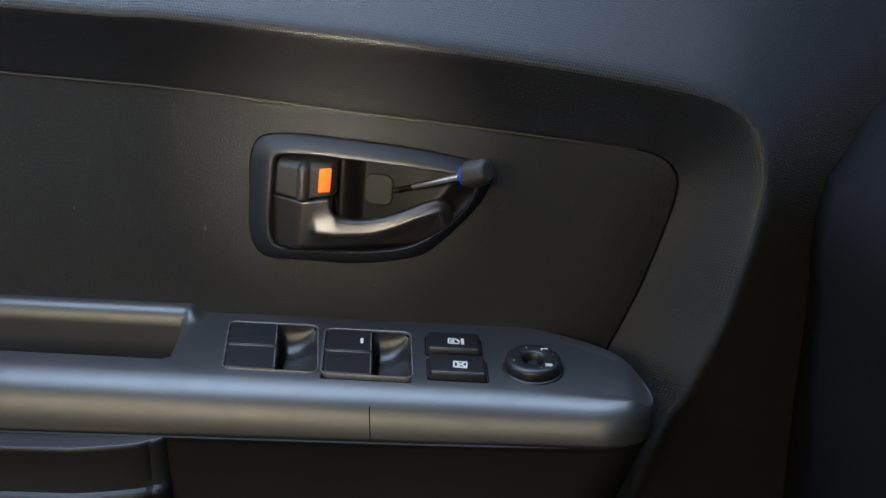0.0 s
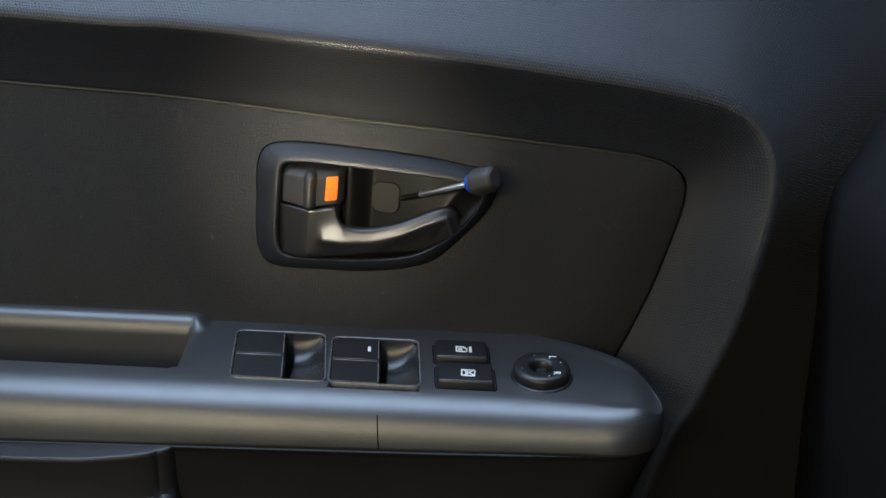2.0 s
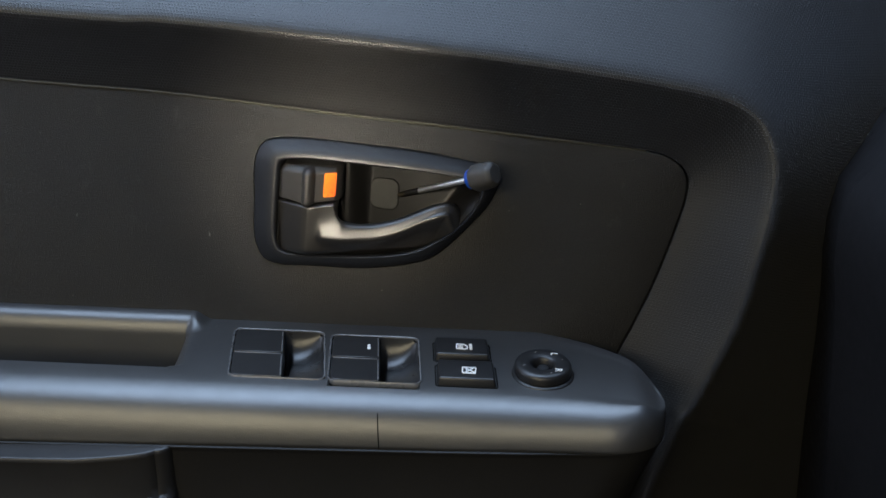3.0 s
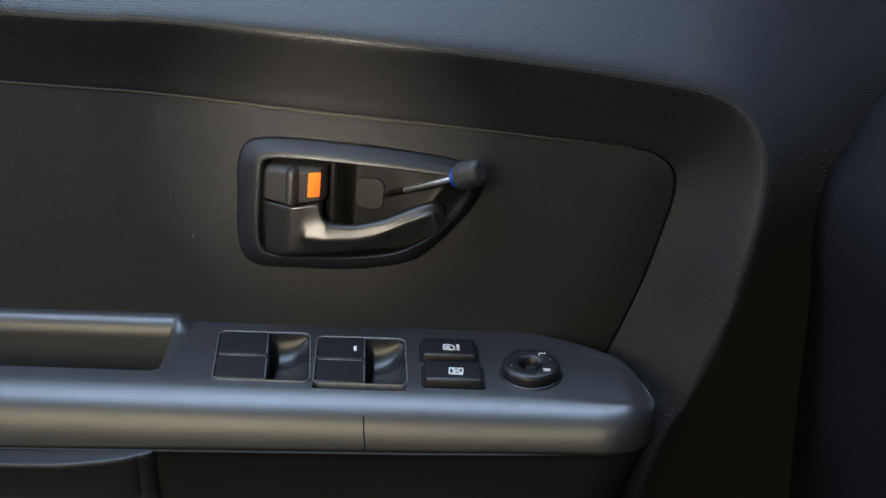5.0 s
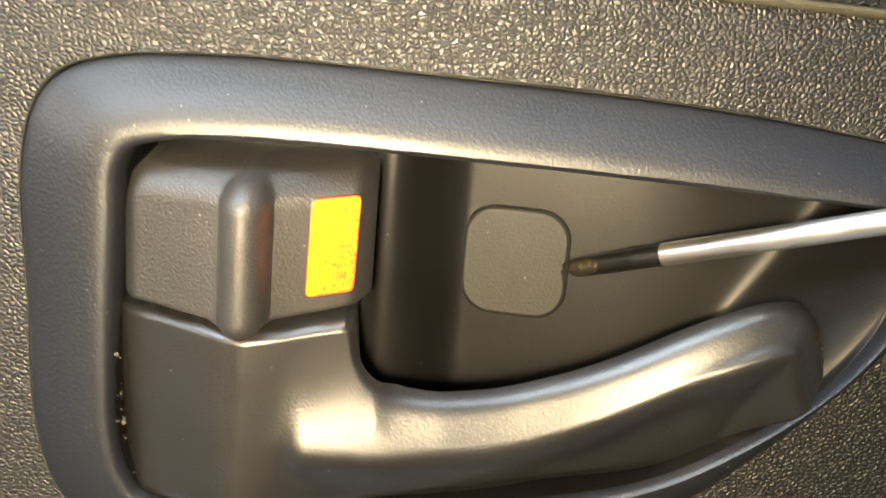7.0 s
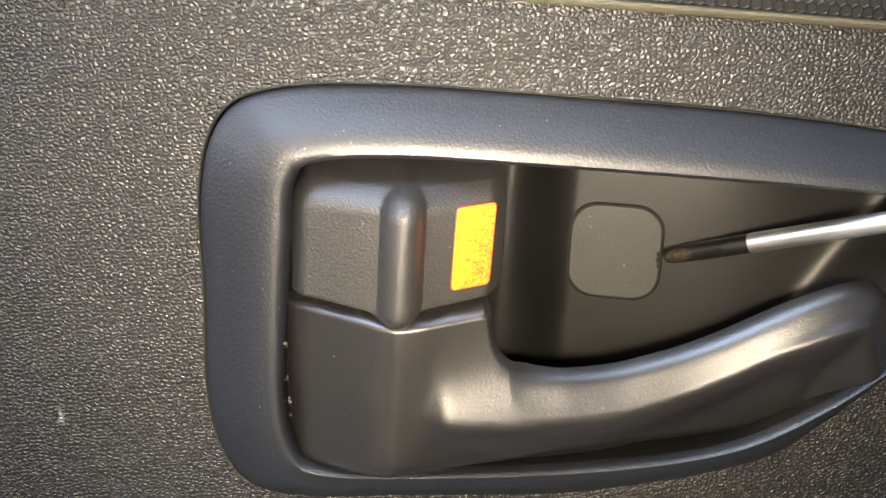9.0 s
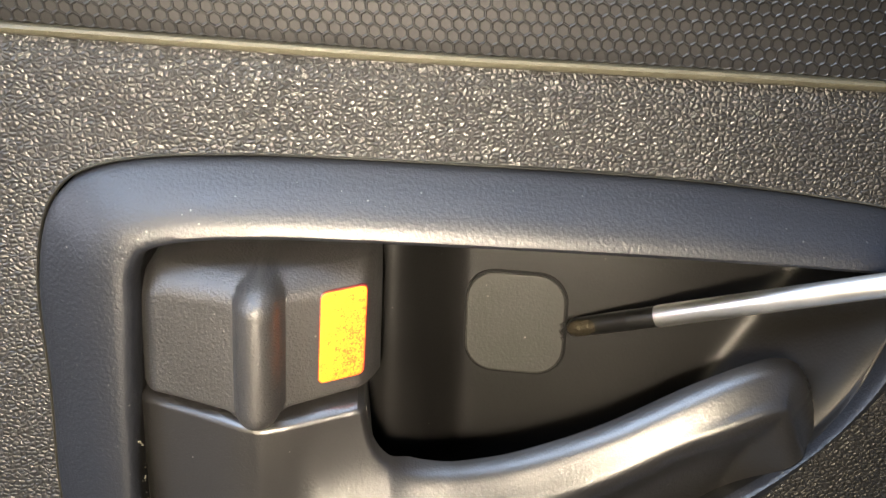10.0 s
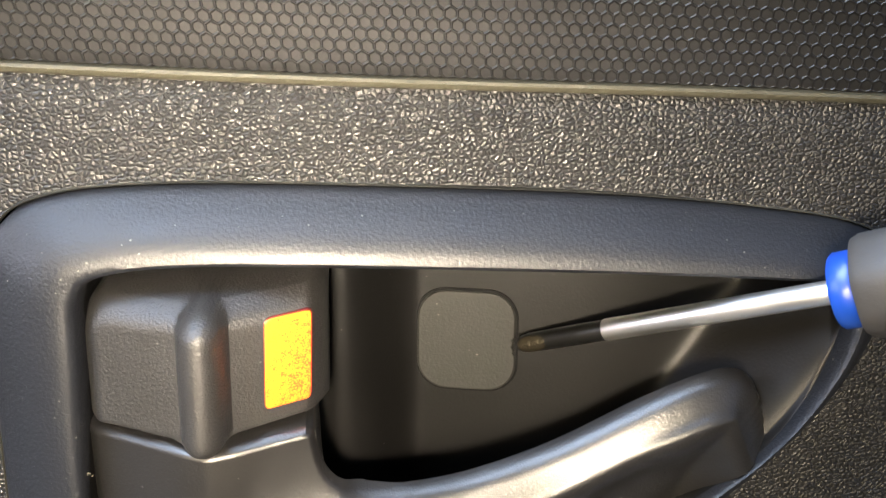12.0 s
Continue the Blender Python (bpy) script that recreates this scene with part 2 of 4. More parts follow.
def piece(name, bm, material, parent, label="", smooth=True):
    return under(part(name, bm, material, None, label, smooth), parent)


def step(a, b, x):
    u = min(1.0, max(0.0, (x - a) / (b - a)))
    return u * u * (3 - 2 * u)


def lattice(rows, closed=False, cap=False):
    """A bmesh from rows of places; UVs run in metres along and across. closed: each row is a loop."""
    bm = bmesh.new()
    uv = bm.loops.layers.uv.new("UVMap")
    vs = [[bm.verts.new(p) for p in r] for r in rows]
    n = len(rows[0])
    across, along = [], [0.0]
    for r in rows:
        d = [0.0]
        for a, b in zip(r, list(r[1:]) + [r[0]]):
            d.append(d[-1] + (Vector(b) - Vector(a)).length)
        across.append(d)
    mid = n // 2
    for a, b in zip(rows, rows[1:]):
        along.append(along[-1] + (Vector(b[mid]) - Vector(a[mid])).length)
    for i in range(len(rows) - 1):
        for j in range(n if closed else n - 1):
            k = (j + 1) % n
            quad = [vs[i][j], vs[i][k], vs[i + 1][k], vs[i + 1][j]]
            if len({v.index if v.index >= 0 else id(v) for v in quad}) < 3:
                continue
            f = bm.faces.new(quad)
            for loop, (r, c) in zip(f.loops, ((i, j), (i, j + 1), (i + 1, j + 1), (i + 1, j))):
                loop[uv].uv = (across[r][c], along[r])
    if cap:
        for r in (vs[0], vs[-1]):
            bm.faces.new(r)
    return bm


def spline(points, count, closed=False):
    """Places at even steps of a Catmull-Rom curve through the points."""
    p = [Vector(q) for q in points]
    n = len(p)
    out = []
    spans = n if closed else n - 1
    for i in range(spans):
        a, b, c, d = (p[k % n] if closed else p[min(max(k, 0), n - 1)] for k in (i - 1, i, i + 1, i + 2))
        for s in range(12):
            u = s / 12
            out.append(0.5 * (2 * b + (c - a) * u + (2 * a - 5 * b + 4 * c - d) * u * u + (3 * b - a - 3 * c + d) * u ** 3))
    out.append(p[0].copy() if closed else p[-1].copy())
    dist = [0.0]
    for a, b in zip(out, out[1:]):
        dist.append(dist[-1] + (b - a).length)
    res, k = [], 0
    for i in range(count):
        want = dist[-1] * i / (count if closed else count - 1)
        while k < len(dist) - 2 and dist[k + 1] < want:
            k += 1
        u = (want - dist[k]) / max(1e-9, dist[k + 1] - dist[k])
        res.append(out[k].lerp(out[k + 1], min(1.0, u)))
    return res


def spline_knots(points, per, closed=True):
    """Catmull-Rom places with the same number of steps between knots, so that two curves correspond."""
    p = [Vector(q) for q in points]
    n, out = len(p), []
    for i in range(n if closed else n - 1):
        a, b, c, d = (p[k % n] if closed else p[min(max(k, 0), n - 1)] for k in (i - 1, i, i + 1, i + 2))
        for s in range(per):
            u = s / per
            out.append(0.5 * (2 * b + (c - a) * u + (2 * a - 5 * b + 4 * c - d) * u * u + (3 * b - a - 3 * c + d) * u ** 3))
    if not closed:
        out.append(p[-1].copy())
    return out


def box_mesh(lo, hi, bevel=0.0, segments=3):
    bm = bmesh.new()
    bmesh.ops.create_cube(bm, size=1.0)
    for v in bm.verts:
        v.co = Vector([lo[i] + (v.co[i] + 0.5) * (hi[i] - lo[i]) for i in range(3)])
    if bevel:
        bmesh.ops.bevel(bm, geom=list(bm.edges), offset=bevel, segments=segments, profile=0.5, affect="EDGES")
    return bm


def turned(bm, m):
    bmesh.ops.transform(bm, matrix=m, verts=bm.verts)
    return bm


def lathe(profile, count=32):
    """A solid of revolution about z from (radius, height) pairs."""
    rows = []
    for r, h in profile:
        rows.append([(r * math.cos(2 * math.pi * k / count), r * math.sin(2 * math.pi * k / count), h) for k in range(count)])
    return lattice(rows, closed=True, cap=True)


def rounded_outline(w, d, r, count=6):
    pts = []
    for cx, cy, a0 in ((w / 2 - r, d / 2 - r, 0), (-w / 2 + r, d / 2 - r, 90), (-w / 2 + r, -d / 2 + r, 180), (w / 2 - r, -d / 2 + r, 270)):
        for k in range(count + 1):
            a = radians(a0 + 90 * k / count)
            pts.append((cx + r * math.cos(a), cy + r * math.sin(a)))
    return pts


def slab(outline, z0, z1, edge=0.0003):
    """A plate with a rounded upper edge over a closed outline."""
    cx = sum(p[0] for p in outline) / len(outline)
    cy = sum(p[1] for p in outline) / len(outline)

    def ring(inset, z):
        out = []
        for x, y in outline:
            v = Vector((x - cx, y - cy))
            v *= max(0.0, 1 - inset / max(v.length, 1e-6))
            out.append((cx + v.x, cy + v.y, z))
        return out

    return lattice([ring(0, z0), ring(0, z1 - edge), ring(edge * 0.3, z1 - edge * 0.3), ring(edge, z1)], closed=True, cap=True)


# ---- the door: insert, raised trim round it, lower part ----
BEZEL_OUT = [(-0.0372, -0.002), (-0.0362, 0.014), (-0.0325, 0.0245), (-0.0245, 0.0284), (-0.0078, 0.0283), (0.0198, 0.0253), (0.0475, 0.0217),
             (0.0690, 0.0178), (0.0830, 0.0140), (0.0884, 0.0085), (0.0860, -0.0010), (0.0790, -0.0110), (0.0615, -0.0285), (0.0480, -0.0365),
             (0.0200, -0.0402), (-0.0090, -0.0392), (-0.0260, -0.0382), (-0.0350, -0.0340), (-0.0385, -0.0220)]
BEZEL_IN = [(-0.0252, -0.001), (-0.0238, 0.010), (-0.0228, 0.0165), (-0.0190, 0.0195), (-0.0060, 0.0196), (0.0203, 0.0167), (0.0475, 0.0133),
            (0.0680, 0.0104), (0.0775, 0.0085), (0.0806, 0.0045), (0.0778, -0.0045), (0.0693, -0.0153), (0.0565, -0.0243), (0.0420, -0.0302),
            (0.0200, -0.0322), (-0.0070, -0.0317), (-0.0215, -0.0302), (-0.0258, -0.0262), (-0.0268, -0.0170)]
SEAM_LINE = [(-0.62, 0.098), (-0.164, 0.0592), (-0.077, 0.0518), (0.0095, 0.0410), (0.0654, 0.0345), (0.124, 0.0270), (0.162, 0.0222),
             (0.1765, 0.0172), (0.1832, 0.0095), (0.1838, 0.0), (0.1802, -0.0152), (0.1702, -0.046), (0.1596, -0.0714), (0.1513, -0.0893), (0.140, -0.120), (0.07, -0.33)]
CREST_LINE = [(-0.62, -0.012, 0.136), (-0.1545, -0.012, 0.0912), (-0.075, -0.012, 0.0858), (0.0, -0.012, 0.0778), (0.060, -0.012, 0.0706), (0.120, -0.012, 0.0622), (0.172, -0.012, 0.0534),
              (0.198, -0.013, 0.0470), (0.2125, -0.015, 0.0372), (0.2200, -0.018, 0.0210), (0.2200, -0.020, 0.0010), (0.2140, -0.022, -0.0280), (0.2050, -0.022, -0.0630),
              (0.1875, -0.022, -0.1040), (0.172, -0.022, -0.1400), (0.105, -0.022, -0.35)]

door = thing("car_door", (0.0, 0.03, -0.35), "dark grey grained plastic inner panel of a car door, closed", "car door")


def plane_curve(points):
    return [(x, 0.0, z) for x, z in points]


def upper_trim():
    per = 14
    inner = spline_knots(plane_curve(SEAM_LINE), per, False)
    crest = spline_knots(CREST_LINE, per, False)
    rows = [[] for _ in range(26)]
    for i, (a, c) in enumerate(zip(inner, crest)):
        b0, b1 = crest[max(i - 1, 0)], crest[min(i + 1, len(crest) - 1)]
        along = (b1 - b0).normalized()
        out = Vector((-along.z, 0, along.x))
        if out.z < 0 and out.x < 0:
            out = -out
        k = 0

        def put(p):
            nonlocal k
            rows[k].append(p)
            k += 1

        edge = (c - a)
        edge.y = 0
        edge.normalize()
        put(a + edge * 0.0002 + Vector((0, 0.006, 0)))
        put(a + edge * 0.0002 + Vector((0, 0.0008, 0)))
        put(a + edge * 0.0005 + Vector((0, 0.0001, 0)))
        put(a + edge * 0.0012 + Vector((0, -0.0002, 0)))
        start = a + edge * 0.0018 + Vector((0, -0.0004, 0))
        for s in range(9):
            u = s / 8
            p = start.lerp(c, u)
            p.y = start.y + (c.y - start.y) * u ** 1.25
            put(p)
        # rounded crest, then the outer face falling away towards glass and hinge
        for d, y in ((0.0010, -0.0003), (0.0025, -0.0005), (0.0042, -0.0002), (0.0062, 0.0009), (0.0088, 0.0028), (0.012, 0.0055), (0.022, 0.0138), (0.035, 0.0245),
                     (0.055, 0.040), (0.08, 0.056), (0.11, 0.068), (0.13, 0.074), (0.14, 0.10)):
            put(c + out * d + Vector((0, y, 0)))
    n = len(inner)
    rows = [r for r in rows if len(r) == n]
    return lattice(rows)


piece("upper_trim", upper_trim(), M_TRIM, door, "honeycomb-grained raised trim round the door insert")


def seam_lip():
    """Bare rounded edge of the insert along the upper joint, its lit look painted in."""
    line = spline(plane_curve(SEAM_LINE[:7]), 150)
    rows = [[] for _ in range(7)]
    for i, p in enumerate(line):
        a, b = line[max(i - 1, 0)], line[min(i + 1, len(line) - 1)]
        t = (b - a).normalized()
        n = Vector((-t.z, 0, t.x))
        thin = 1 - 0.6 * step(0.10, 0.165, p.x)
        for k, (o, y) in enumerate(((-0.0012, 0.002), (-0.0011, -0.0001), (-0.0008, -0.0006), (-0.0003, -0.0008), (0.0001, -0.0006), (0.0003, 0.0), (0.0003, 0.003))):
            rows[k].append(p + n * (o * thin) + Vector((0, y * thin, 0)))
    return lattice(rows)


piece("seam_lip", seam_lip(), M_LIP, door, "bare smooth edge along the upper joint, coloured as if lit")


def insert_panel():
    centre = Vector((0.03, 0, -0.005))
    border = spline(plane_curve(SEAM_LINE[:15]), 260)
    poly = [(p.x, p.z) for p in border] + [(0.135, -0.13), (-0.62, -0.13)]
    hole = spline(plane_curve(BEZEL_OUT), 200, True)

    def reach(pts, dx, dz):
        best = 0.0
        for (x0, z0), (x1, z1) in zip(pts, pts[1:] + pts[:1]):
            ex, ez = x1 - x0, z1 - z0
            den = dx * ez - dz * ex
            if abs(den) < 1e-12:
                continue
            qx, qz = x0 - centre.x, z0 - centre.z
            t, u = (qx * ez - qz * ex) / den, (qx * dz - qz * dx) / den
            if t > 0 and -1e-9 <= u <= 1 + 1e-9:
                best = max(best, t)
        return best

    hp = [(p.x, p.z) for p in hole]
    angles = sorted(set([math.atan2(z - centre.z, x - centre.x) for x, z in poly] + [2 * math.pi * k / 240 - math.pi for k in range(240)]))
    rows = [[] for _ in range(7)]
    for a in angles:
        dx, dz = math.cos(a), math.sin(a)
        r0, r1 = reach(hp, dx, dz) + 0.0006, reach(poly, dx, dz) - 0.0005
        for k, (r, y) in enumerate(((r0, 0.004), (r0, 0.0), (r0 + 0.25 * (r1 - r0), 0.0), (r0 + 0.6 * (r1 - r0), 0.0), (r1 - 0.0012, 0.0), (r1 - 0.0003, 0.0004), (r1, 0.005))):
            rows[k].append((centre.x + dx * r, y, centre.z + dz * r))
    return lattice(rows, closed=True)


piece("insert_panel", insert_panel(), M_INSERT, door, "flat leather-grained insert of dark plastic")

# ---- armrest ----
Z0, ZX, ZY = -0.0726, -0.0341, 0.1322


def top_z(x, y):
    return Z0 + ZX * x + ZY * y


CELLS = [(-0.0228, -0.0322, 0.0486, 0.0478, -0.15), (0.0266, -0.0336, 0.0466, 0.0458, -0.10)]


def nose(x):
    """The back and front edge of the armrest in plan: it closes in a rounded nose."""
    u = min(1.0, max(0.0, (x - 0.085) / 0.0845))
    back = 0.004 - 0.057 * (1 - math.sqrt(max(0.0, 1 - u ** 1.6)))
    w = min(1.0, max(0.0, (x - 0.138) / 0.0315))
    front = -0.088 + 0.033 * (1 - math.sqrt(max(0.0, 1 - w ** 2.4)))
    return back, front


def under_z(x):
    """Lower edge of the armrest's front."""
    return -0.1044 - 0.009 * x + 0.018 * max(0.0, x - 0.08)


LEAN = ((0.0, 70), (0.10, 57), (0.20, 46), (0.30, 34), (0.40, 24), (0.54, 16), (0.75, 9), (1.0, 3))


def front_profile(x, drop=0.0):
    """Places down the rounded front from the flat top to the lower edge: it leans ever steeper."""
    y, z, zb = -0.0585, top_z(x, -0.0585) - drop, under_z(x)
    n, steps = 24, []
    for k in range(n):
        e = radians(along_table(LEAN, (k + 0.5) / n))
        steps.append((-math.sin(e), -math.cos(e)))
    unit = (z - zb) / -sum(b for _, b in steps)
    wide = (0.0785 - 0.0585) / -(sum(a for a, _ in steps) * unit)
    out = []
    for a, b in steps:
        y, z = y + a * unit * wide, z + b * unit
        out.append((y, z))
    return out


def along_table(table, s):
    for (a, ya), (b, yb) in zip(table, table[1:]):
        if s <= b:
            return ya + (yb - ya) * (s - a) / (b - a)
    return table[-1][1]


# how deep the pull cup is at a distance from its rim
CUP = ((0.0, 0.0), (0.0021, 0.0068), (0.0040, 0.027), (0.0057, 0.0575), (0.0069, 0.10), (0.0077, 0.148), (0.0080, 0.20), (0.0088, 1.0), (1.0, 1.0))


def armrest():
    xs = [-0.62, -0.4, -0.3, -0.25, -0.2] + [-0.2 + 0.004 * k for k in range(1, 30)] + [-0.0815 + 0.0005 * k for k in range(30)]
    xs += [-0.066 + 0.0015 * k for k in range(146) if -0.066 + 0.0015 * k < 0.1528] + [0.1528 + 0.0167 * math.sin(radians(3 * k)) for k in range(1, 31)]
    chan = {-0.0010: 0.0, -0.0031: 0.0068, -0.0050: 0.027, -0.0067: 0.0575, -0.0079: 0.10, -0.0087: 0.148, -0.0090: 0.20, -0.0093: 1.0, -0.0465: 1.0, -0.0470: 0.5, -0.0476: 0.18, -0.0486: 0.06, -0.0500: 0.0}
    ys = sorted(set([0.004, 0.001] + list(chan) + [-0.0110 - 0.0018 * k for k in range(20)] + [-0.052, -0.0535, -0.055]), reverse=True)
    rows = []
    for x in xs:
        back, front = nose(x)
        drop = 0.006 * step(0.150, 0.1695, x) ** 2
        tight = (back - front) / 0.092
        zt = top_z(x, back) - drop
        row = [(x, back + 0.0004, -0.104), (x, back + 0.0004, zt - 0.0025), (x, back + 0.0002, zt - 0.0008)]
        for y in ys:
            k = chan.get(y, 1.0 if -0.0465 <= y <= -0.0093 else 0.0)
            yy = back + (y - 0.004) * tight
            right = max(0.0, -0.0690 + 0.0022 * step(0.0, -0.045, y) - x)
            behind, r = max(0.0, -0.0010 - y), 0.0075
            inside = r - math.hypot(r - right, r - behind) if right < r and behind < r else min(right, behind)
            cup = along_table(CUP, inside) * (k if y < -0.0460 else 1.0)
            z = top_z(x, yy) - 0.040 * cup - drop + 0.0048 * step(-0.064, -0.074, x) * (1 - step(0.004, 0.014, behind))
            for cx, cy, w, d, s in CELLS:
                lx = x - cx - s * (yy - cy)
                if abs(lx) < w / 2 - 0.0015 and abs(yy - cy) < d / 2 - 0.0015:
                    z -= 0.024
            row.append((x, yy, z))
        for y, z in front_profile(x, drop):
            row.append((x, back + (y - 0.004) * tight, z))
        zb = under_z(x)
        for y, z in ((-0.0781, zb - 0.0006), (-0.077, zb - 0.0008), (-0.070, zb - 0.001), (-0.03, zb - 0.001)):
            row.append((x, back + (y - 0.004) * tight, z))
        rows.append(row)
    bm = lattice(rows)
    return bm


arm = thing("armrest", (0.0, 0.0, -0.102), "dark grey satin plastic armrest with pull cup on the door", "armrest")
piece("body", armrest(), M_ARM, arm)


def front_seam():
    """The joint where two mouldings of the armrest's front meet."""
    x, rows = 0.0320, []
    pts = [(y - 0.0001, z) for y, z in front_profile(x)[9:]]
    for dx, dy in ((-0.0004, 0.002), (-0.0003, -0.00002), (0.0003, -0.00002), (0.0004, 0.002)):
        rows.append([(x + dx + 0.0008 * k / 14, y + dy, z) for k, (y, z) in enumerate(pts)])
    return lattice(rows)


piece("front_seam", front_seam(), M_GAP, arm, "dark joint line across the armrest's front")


# lower part of the door under the armrest
def lower_panel():
    rows = []
    for z, inset, slip in ((0.003, 0.018, 0.0), (-0.0006, 0.0104, 0.0), (-0.0008, 0.0090, 0.0), (-0.0011, 0.0086, 0.0), (-0.0016, 0.0086, 0.0), (-0.0024, 0.0094, 0.0), (-0.005, 0.0104, 0.0),
                           (-0.028, 0.0114, 0.0105), (-0.058, 0.013, 0.022), (-0.118, 0.016, 0.05), (-0.258, 0.020, 0.11)):
        row = []
        for x in [-0.62, -0.3, -0.1, 0.0, 0.06, 0.10] + [0.11 + 0.003 * k for k in range(14)] + [0.1515 + 0.018 * math.sin(radians(5 * k)) for k in range(1, 19)]:
            back, front = nose(x)
            row.append((x - slip * step(-0.1, 0.12, x), min(back, front + inset), under_z(x) + z))
        for x in [0.1693, 0.168, 0.164, 0.155, 0.14, 0.11]:
            back, front = nose(x)
            row.append((x - slip, back, under_z(x) + z))
        rows.append(row)
    return lattice(rows)


piece("lower_panel", lower_panel(), M_LOWER, door, "black lower part of the door under the armrest")


def door_pocket():
    """The upper lip of the map pocket: a shelf with a bowed front edge and a face leaning in below it."""
    lip, face = [], []
    for x in [-0.62, -0.4, -0.3] + [-0.24 + 0.006 * k for k in range(26)] + [-0.0855 + 0.0015 * k for k in range(9)] + [-0.0735 + 0.0075 * math.sin(radians(9 * k)) for k in range(1, 11)]:
        d = max(0.0, -0.0735 - x)
        f = -0.0835 - 0.0098 * min(1.0, d / 0.034) ** 0.55 * (1 - 0.35 * step(0.05, 0.17, d))
        turn = min(1.0, max(0.0, (x + 0.0735) / 0.0075))
        f += 0.0085 * (1 - math.sqrt(max(0.0, 1 - turn * turn)))
        lip.append([(x, max(f, -0.0795), -0.1046), (x, min(f + 0.0012, -0.0745), -0.1048), (x, f + 0.0004, -0.1051), (x, f, -0.1058), (x, f, -0.1072)])
        face.append([(x, f + 0.0002, -0.1070), (x, f + 0.0008, -0.112), (x, f + 0.0010, -0.124), (x, f + 0.0004, -0.1288), (x, f - 0.0016, -0.1302), (x, f - 0.0026, -0.1312),
                     (x, f - 0.0028, -0.1330), (x, f - 0.0018, -0.1345), (x, f + 0.004, -0.17), (x, f + 0.02, -0.36)])
    return lattice(lip), lattice(face)


pocket = thing("door_pocket", (-0.2, -0.06, -0.36), "dark grey plastic map pocket with bowed lip under the armrest", "door pocket")
pocket_lip, pocket_face = door_pocket()
piece("lip", pocket_lip, M_POCKET, pocket, "smooth bowed rim")
piece("front_wall", pocket_face, M_POCKET, pocket)


# ---- inner door handle ----
handle = thing("inner_door_handle", (0.025, 0.004, -0.040), "black plastic car door handle in its bezel on the door", "door handle")


def bezel():
    outer = spline_knots(plane_curve(BEZEL_OUT), 10)
    inner = spline_knots(plane_curve(BEZEL_IN), 10)
    face = [(0.0, 0.004), (0.0, -0.0012), (0.03, -0.0018), (0.10, -0.0025), (0.30, -0.0045), (0.48, -0.0061), (0.62, -0.0071), (0.75, -0.0078)]
    soft = [(0.86, -0.0082), (0.95, -0.0083), (1.01, -0.0079), (1.045, -0.0070), (1.07, -0.0055), (1.08, -0.0040), (1.085, -0.0028)]
    crisp = [(0.88, -0.0083), (0.97, -0.0085), (1.015, -0.0082), (1.035, -0.0078), (1.05, -0.0071), (1.06, -0.0064), (1.066, -0.0056)]
    rows = [[o.lerp(i, f) + Vector((0, y, 0)) for o, i in zip(outer, inner)] for f, y in face]
    for (fa, ya), (fb, yb) in zip(soft, crisp):
        row = []
        for o, i in zip(outer, inner):
            # the lower half of the rim is turned in more sharply than the upper
            w = step(0.0, -0.016, i.z)
            row.append(o.lerp(i, fa + (fb - fa) * w) + Vector((0, ya + (yb - ya) * w, 0)))
        rows.append(row)
    return lattice(rows, closed=True)


piece("bezel", bezel(), M_BEZEL, handle, "satin black bezel with dust along its edges")


def edge_bead():
    """Dusty lip where the bezel meets the insert; pale patches imitate its highlight."""
    outer = spline_knots(plane_curve(BEZEL_OUT), 10)
    inner = spline_knots(plane_curve(BEZEL_IN), 10)
    rows = []
    for f, y in ((-0.062, 0.001), (-0.058, -0.0001), (-0.045, -0.00045), (-0.032, -0.0003), (-0.025, 0.0008)):
        rows.append([o.lerp(i, f) + Vector((0, y, 0)) for o, i in zip(outer, inner)])
    return lattice(rows, closed=True)


piece("edge_bead", edge_bead(), M_BEAD, handle, "thin lip round the bezel with dust specks and painted glints")


def floor_y(x, z):
    """Depth of the recess behind lever and lock."""
    edge = 0.0113 + (z - 0.014) * 0.088
    y = 0.0088 - 0.0013 * step(edge - 0.0032, edge - 0.0006, x)
    y += 0.0095 * step(edge, edge + 0.0125, x)
    rise = min(max(0.0, x - 0.0185), 0.0235)
    rest = min(max(0.0, x - 0.042), 0.016)
    y -= (rise + rest - rest * rest / 0.032) * 0.22 - (z + 0.004) * 0.07 * step(edge, edge + 0.006, x)
    # the slanting wall towards the tip, then a shelf that runs out to the rim
    past = x - (0.0676 + z * 0.80)
    past = 0.5 * (past + math.sqrt(past * past + 0.0018 ** 2))
    y, shelf = y - 1.25 * past, -0.0028 - 0.20 * past
    y = 0.5 * (y + shelf + math.sqrt((y - shelf) ** 2 + 0.003 ** 2)) - 0.0003
    return y


def tub():
    inner = spline_knots(plane_curve(BEZEL_IN), 18)
    outer = spline_knots(plane_curve(BEZEL_OUT), 18)
    c = Vector((0.040, 0, -0.004))
    rows = []
    count = 110
    for k in range(count + 1):
        s = k / count
        s2 = s ** 1.3 * 0.985
        row = []
        for i, o in zip(inner, outer):
            base = o.lerp(i, 1.076)
            p = base.lerp(c, s2)
            rim = -0.0042 - 0.0022 * step(0.0, -0.016, base.z)
            p.y = rim + (floor_y(p.x, p.z) - rim) * step(0.0, 0.045, s)
            row.append(p)
        rows.append(row)
    return lattice(rows, closed=True, cap=False)


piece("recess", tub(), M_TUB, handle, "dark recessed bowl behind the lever")


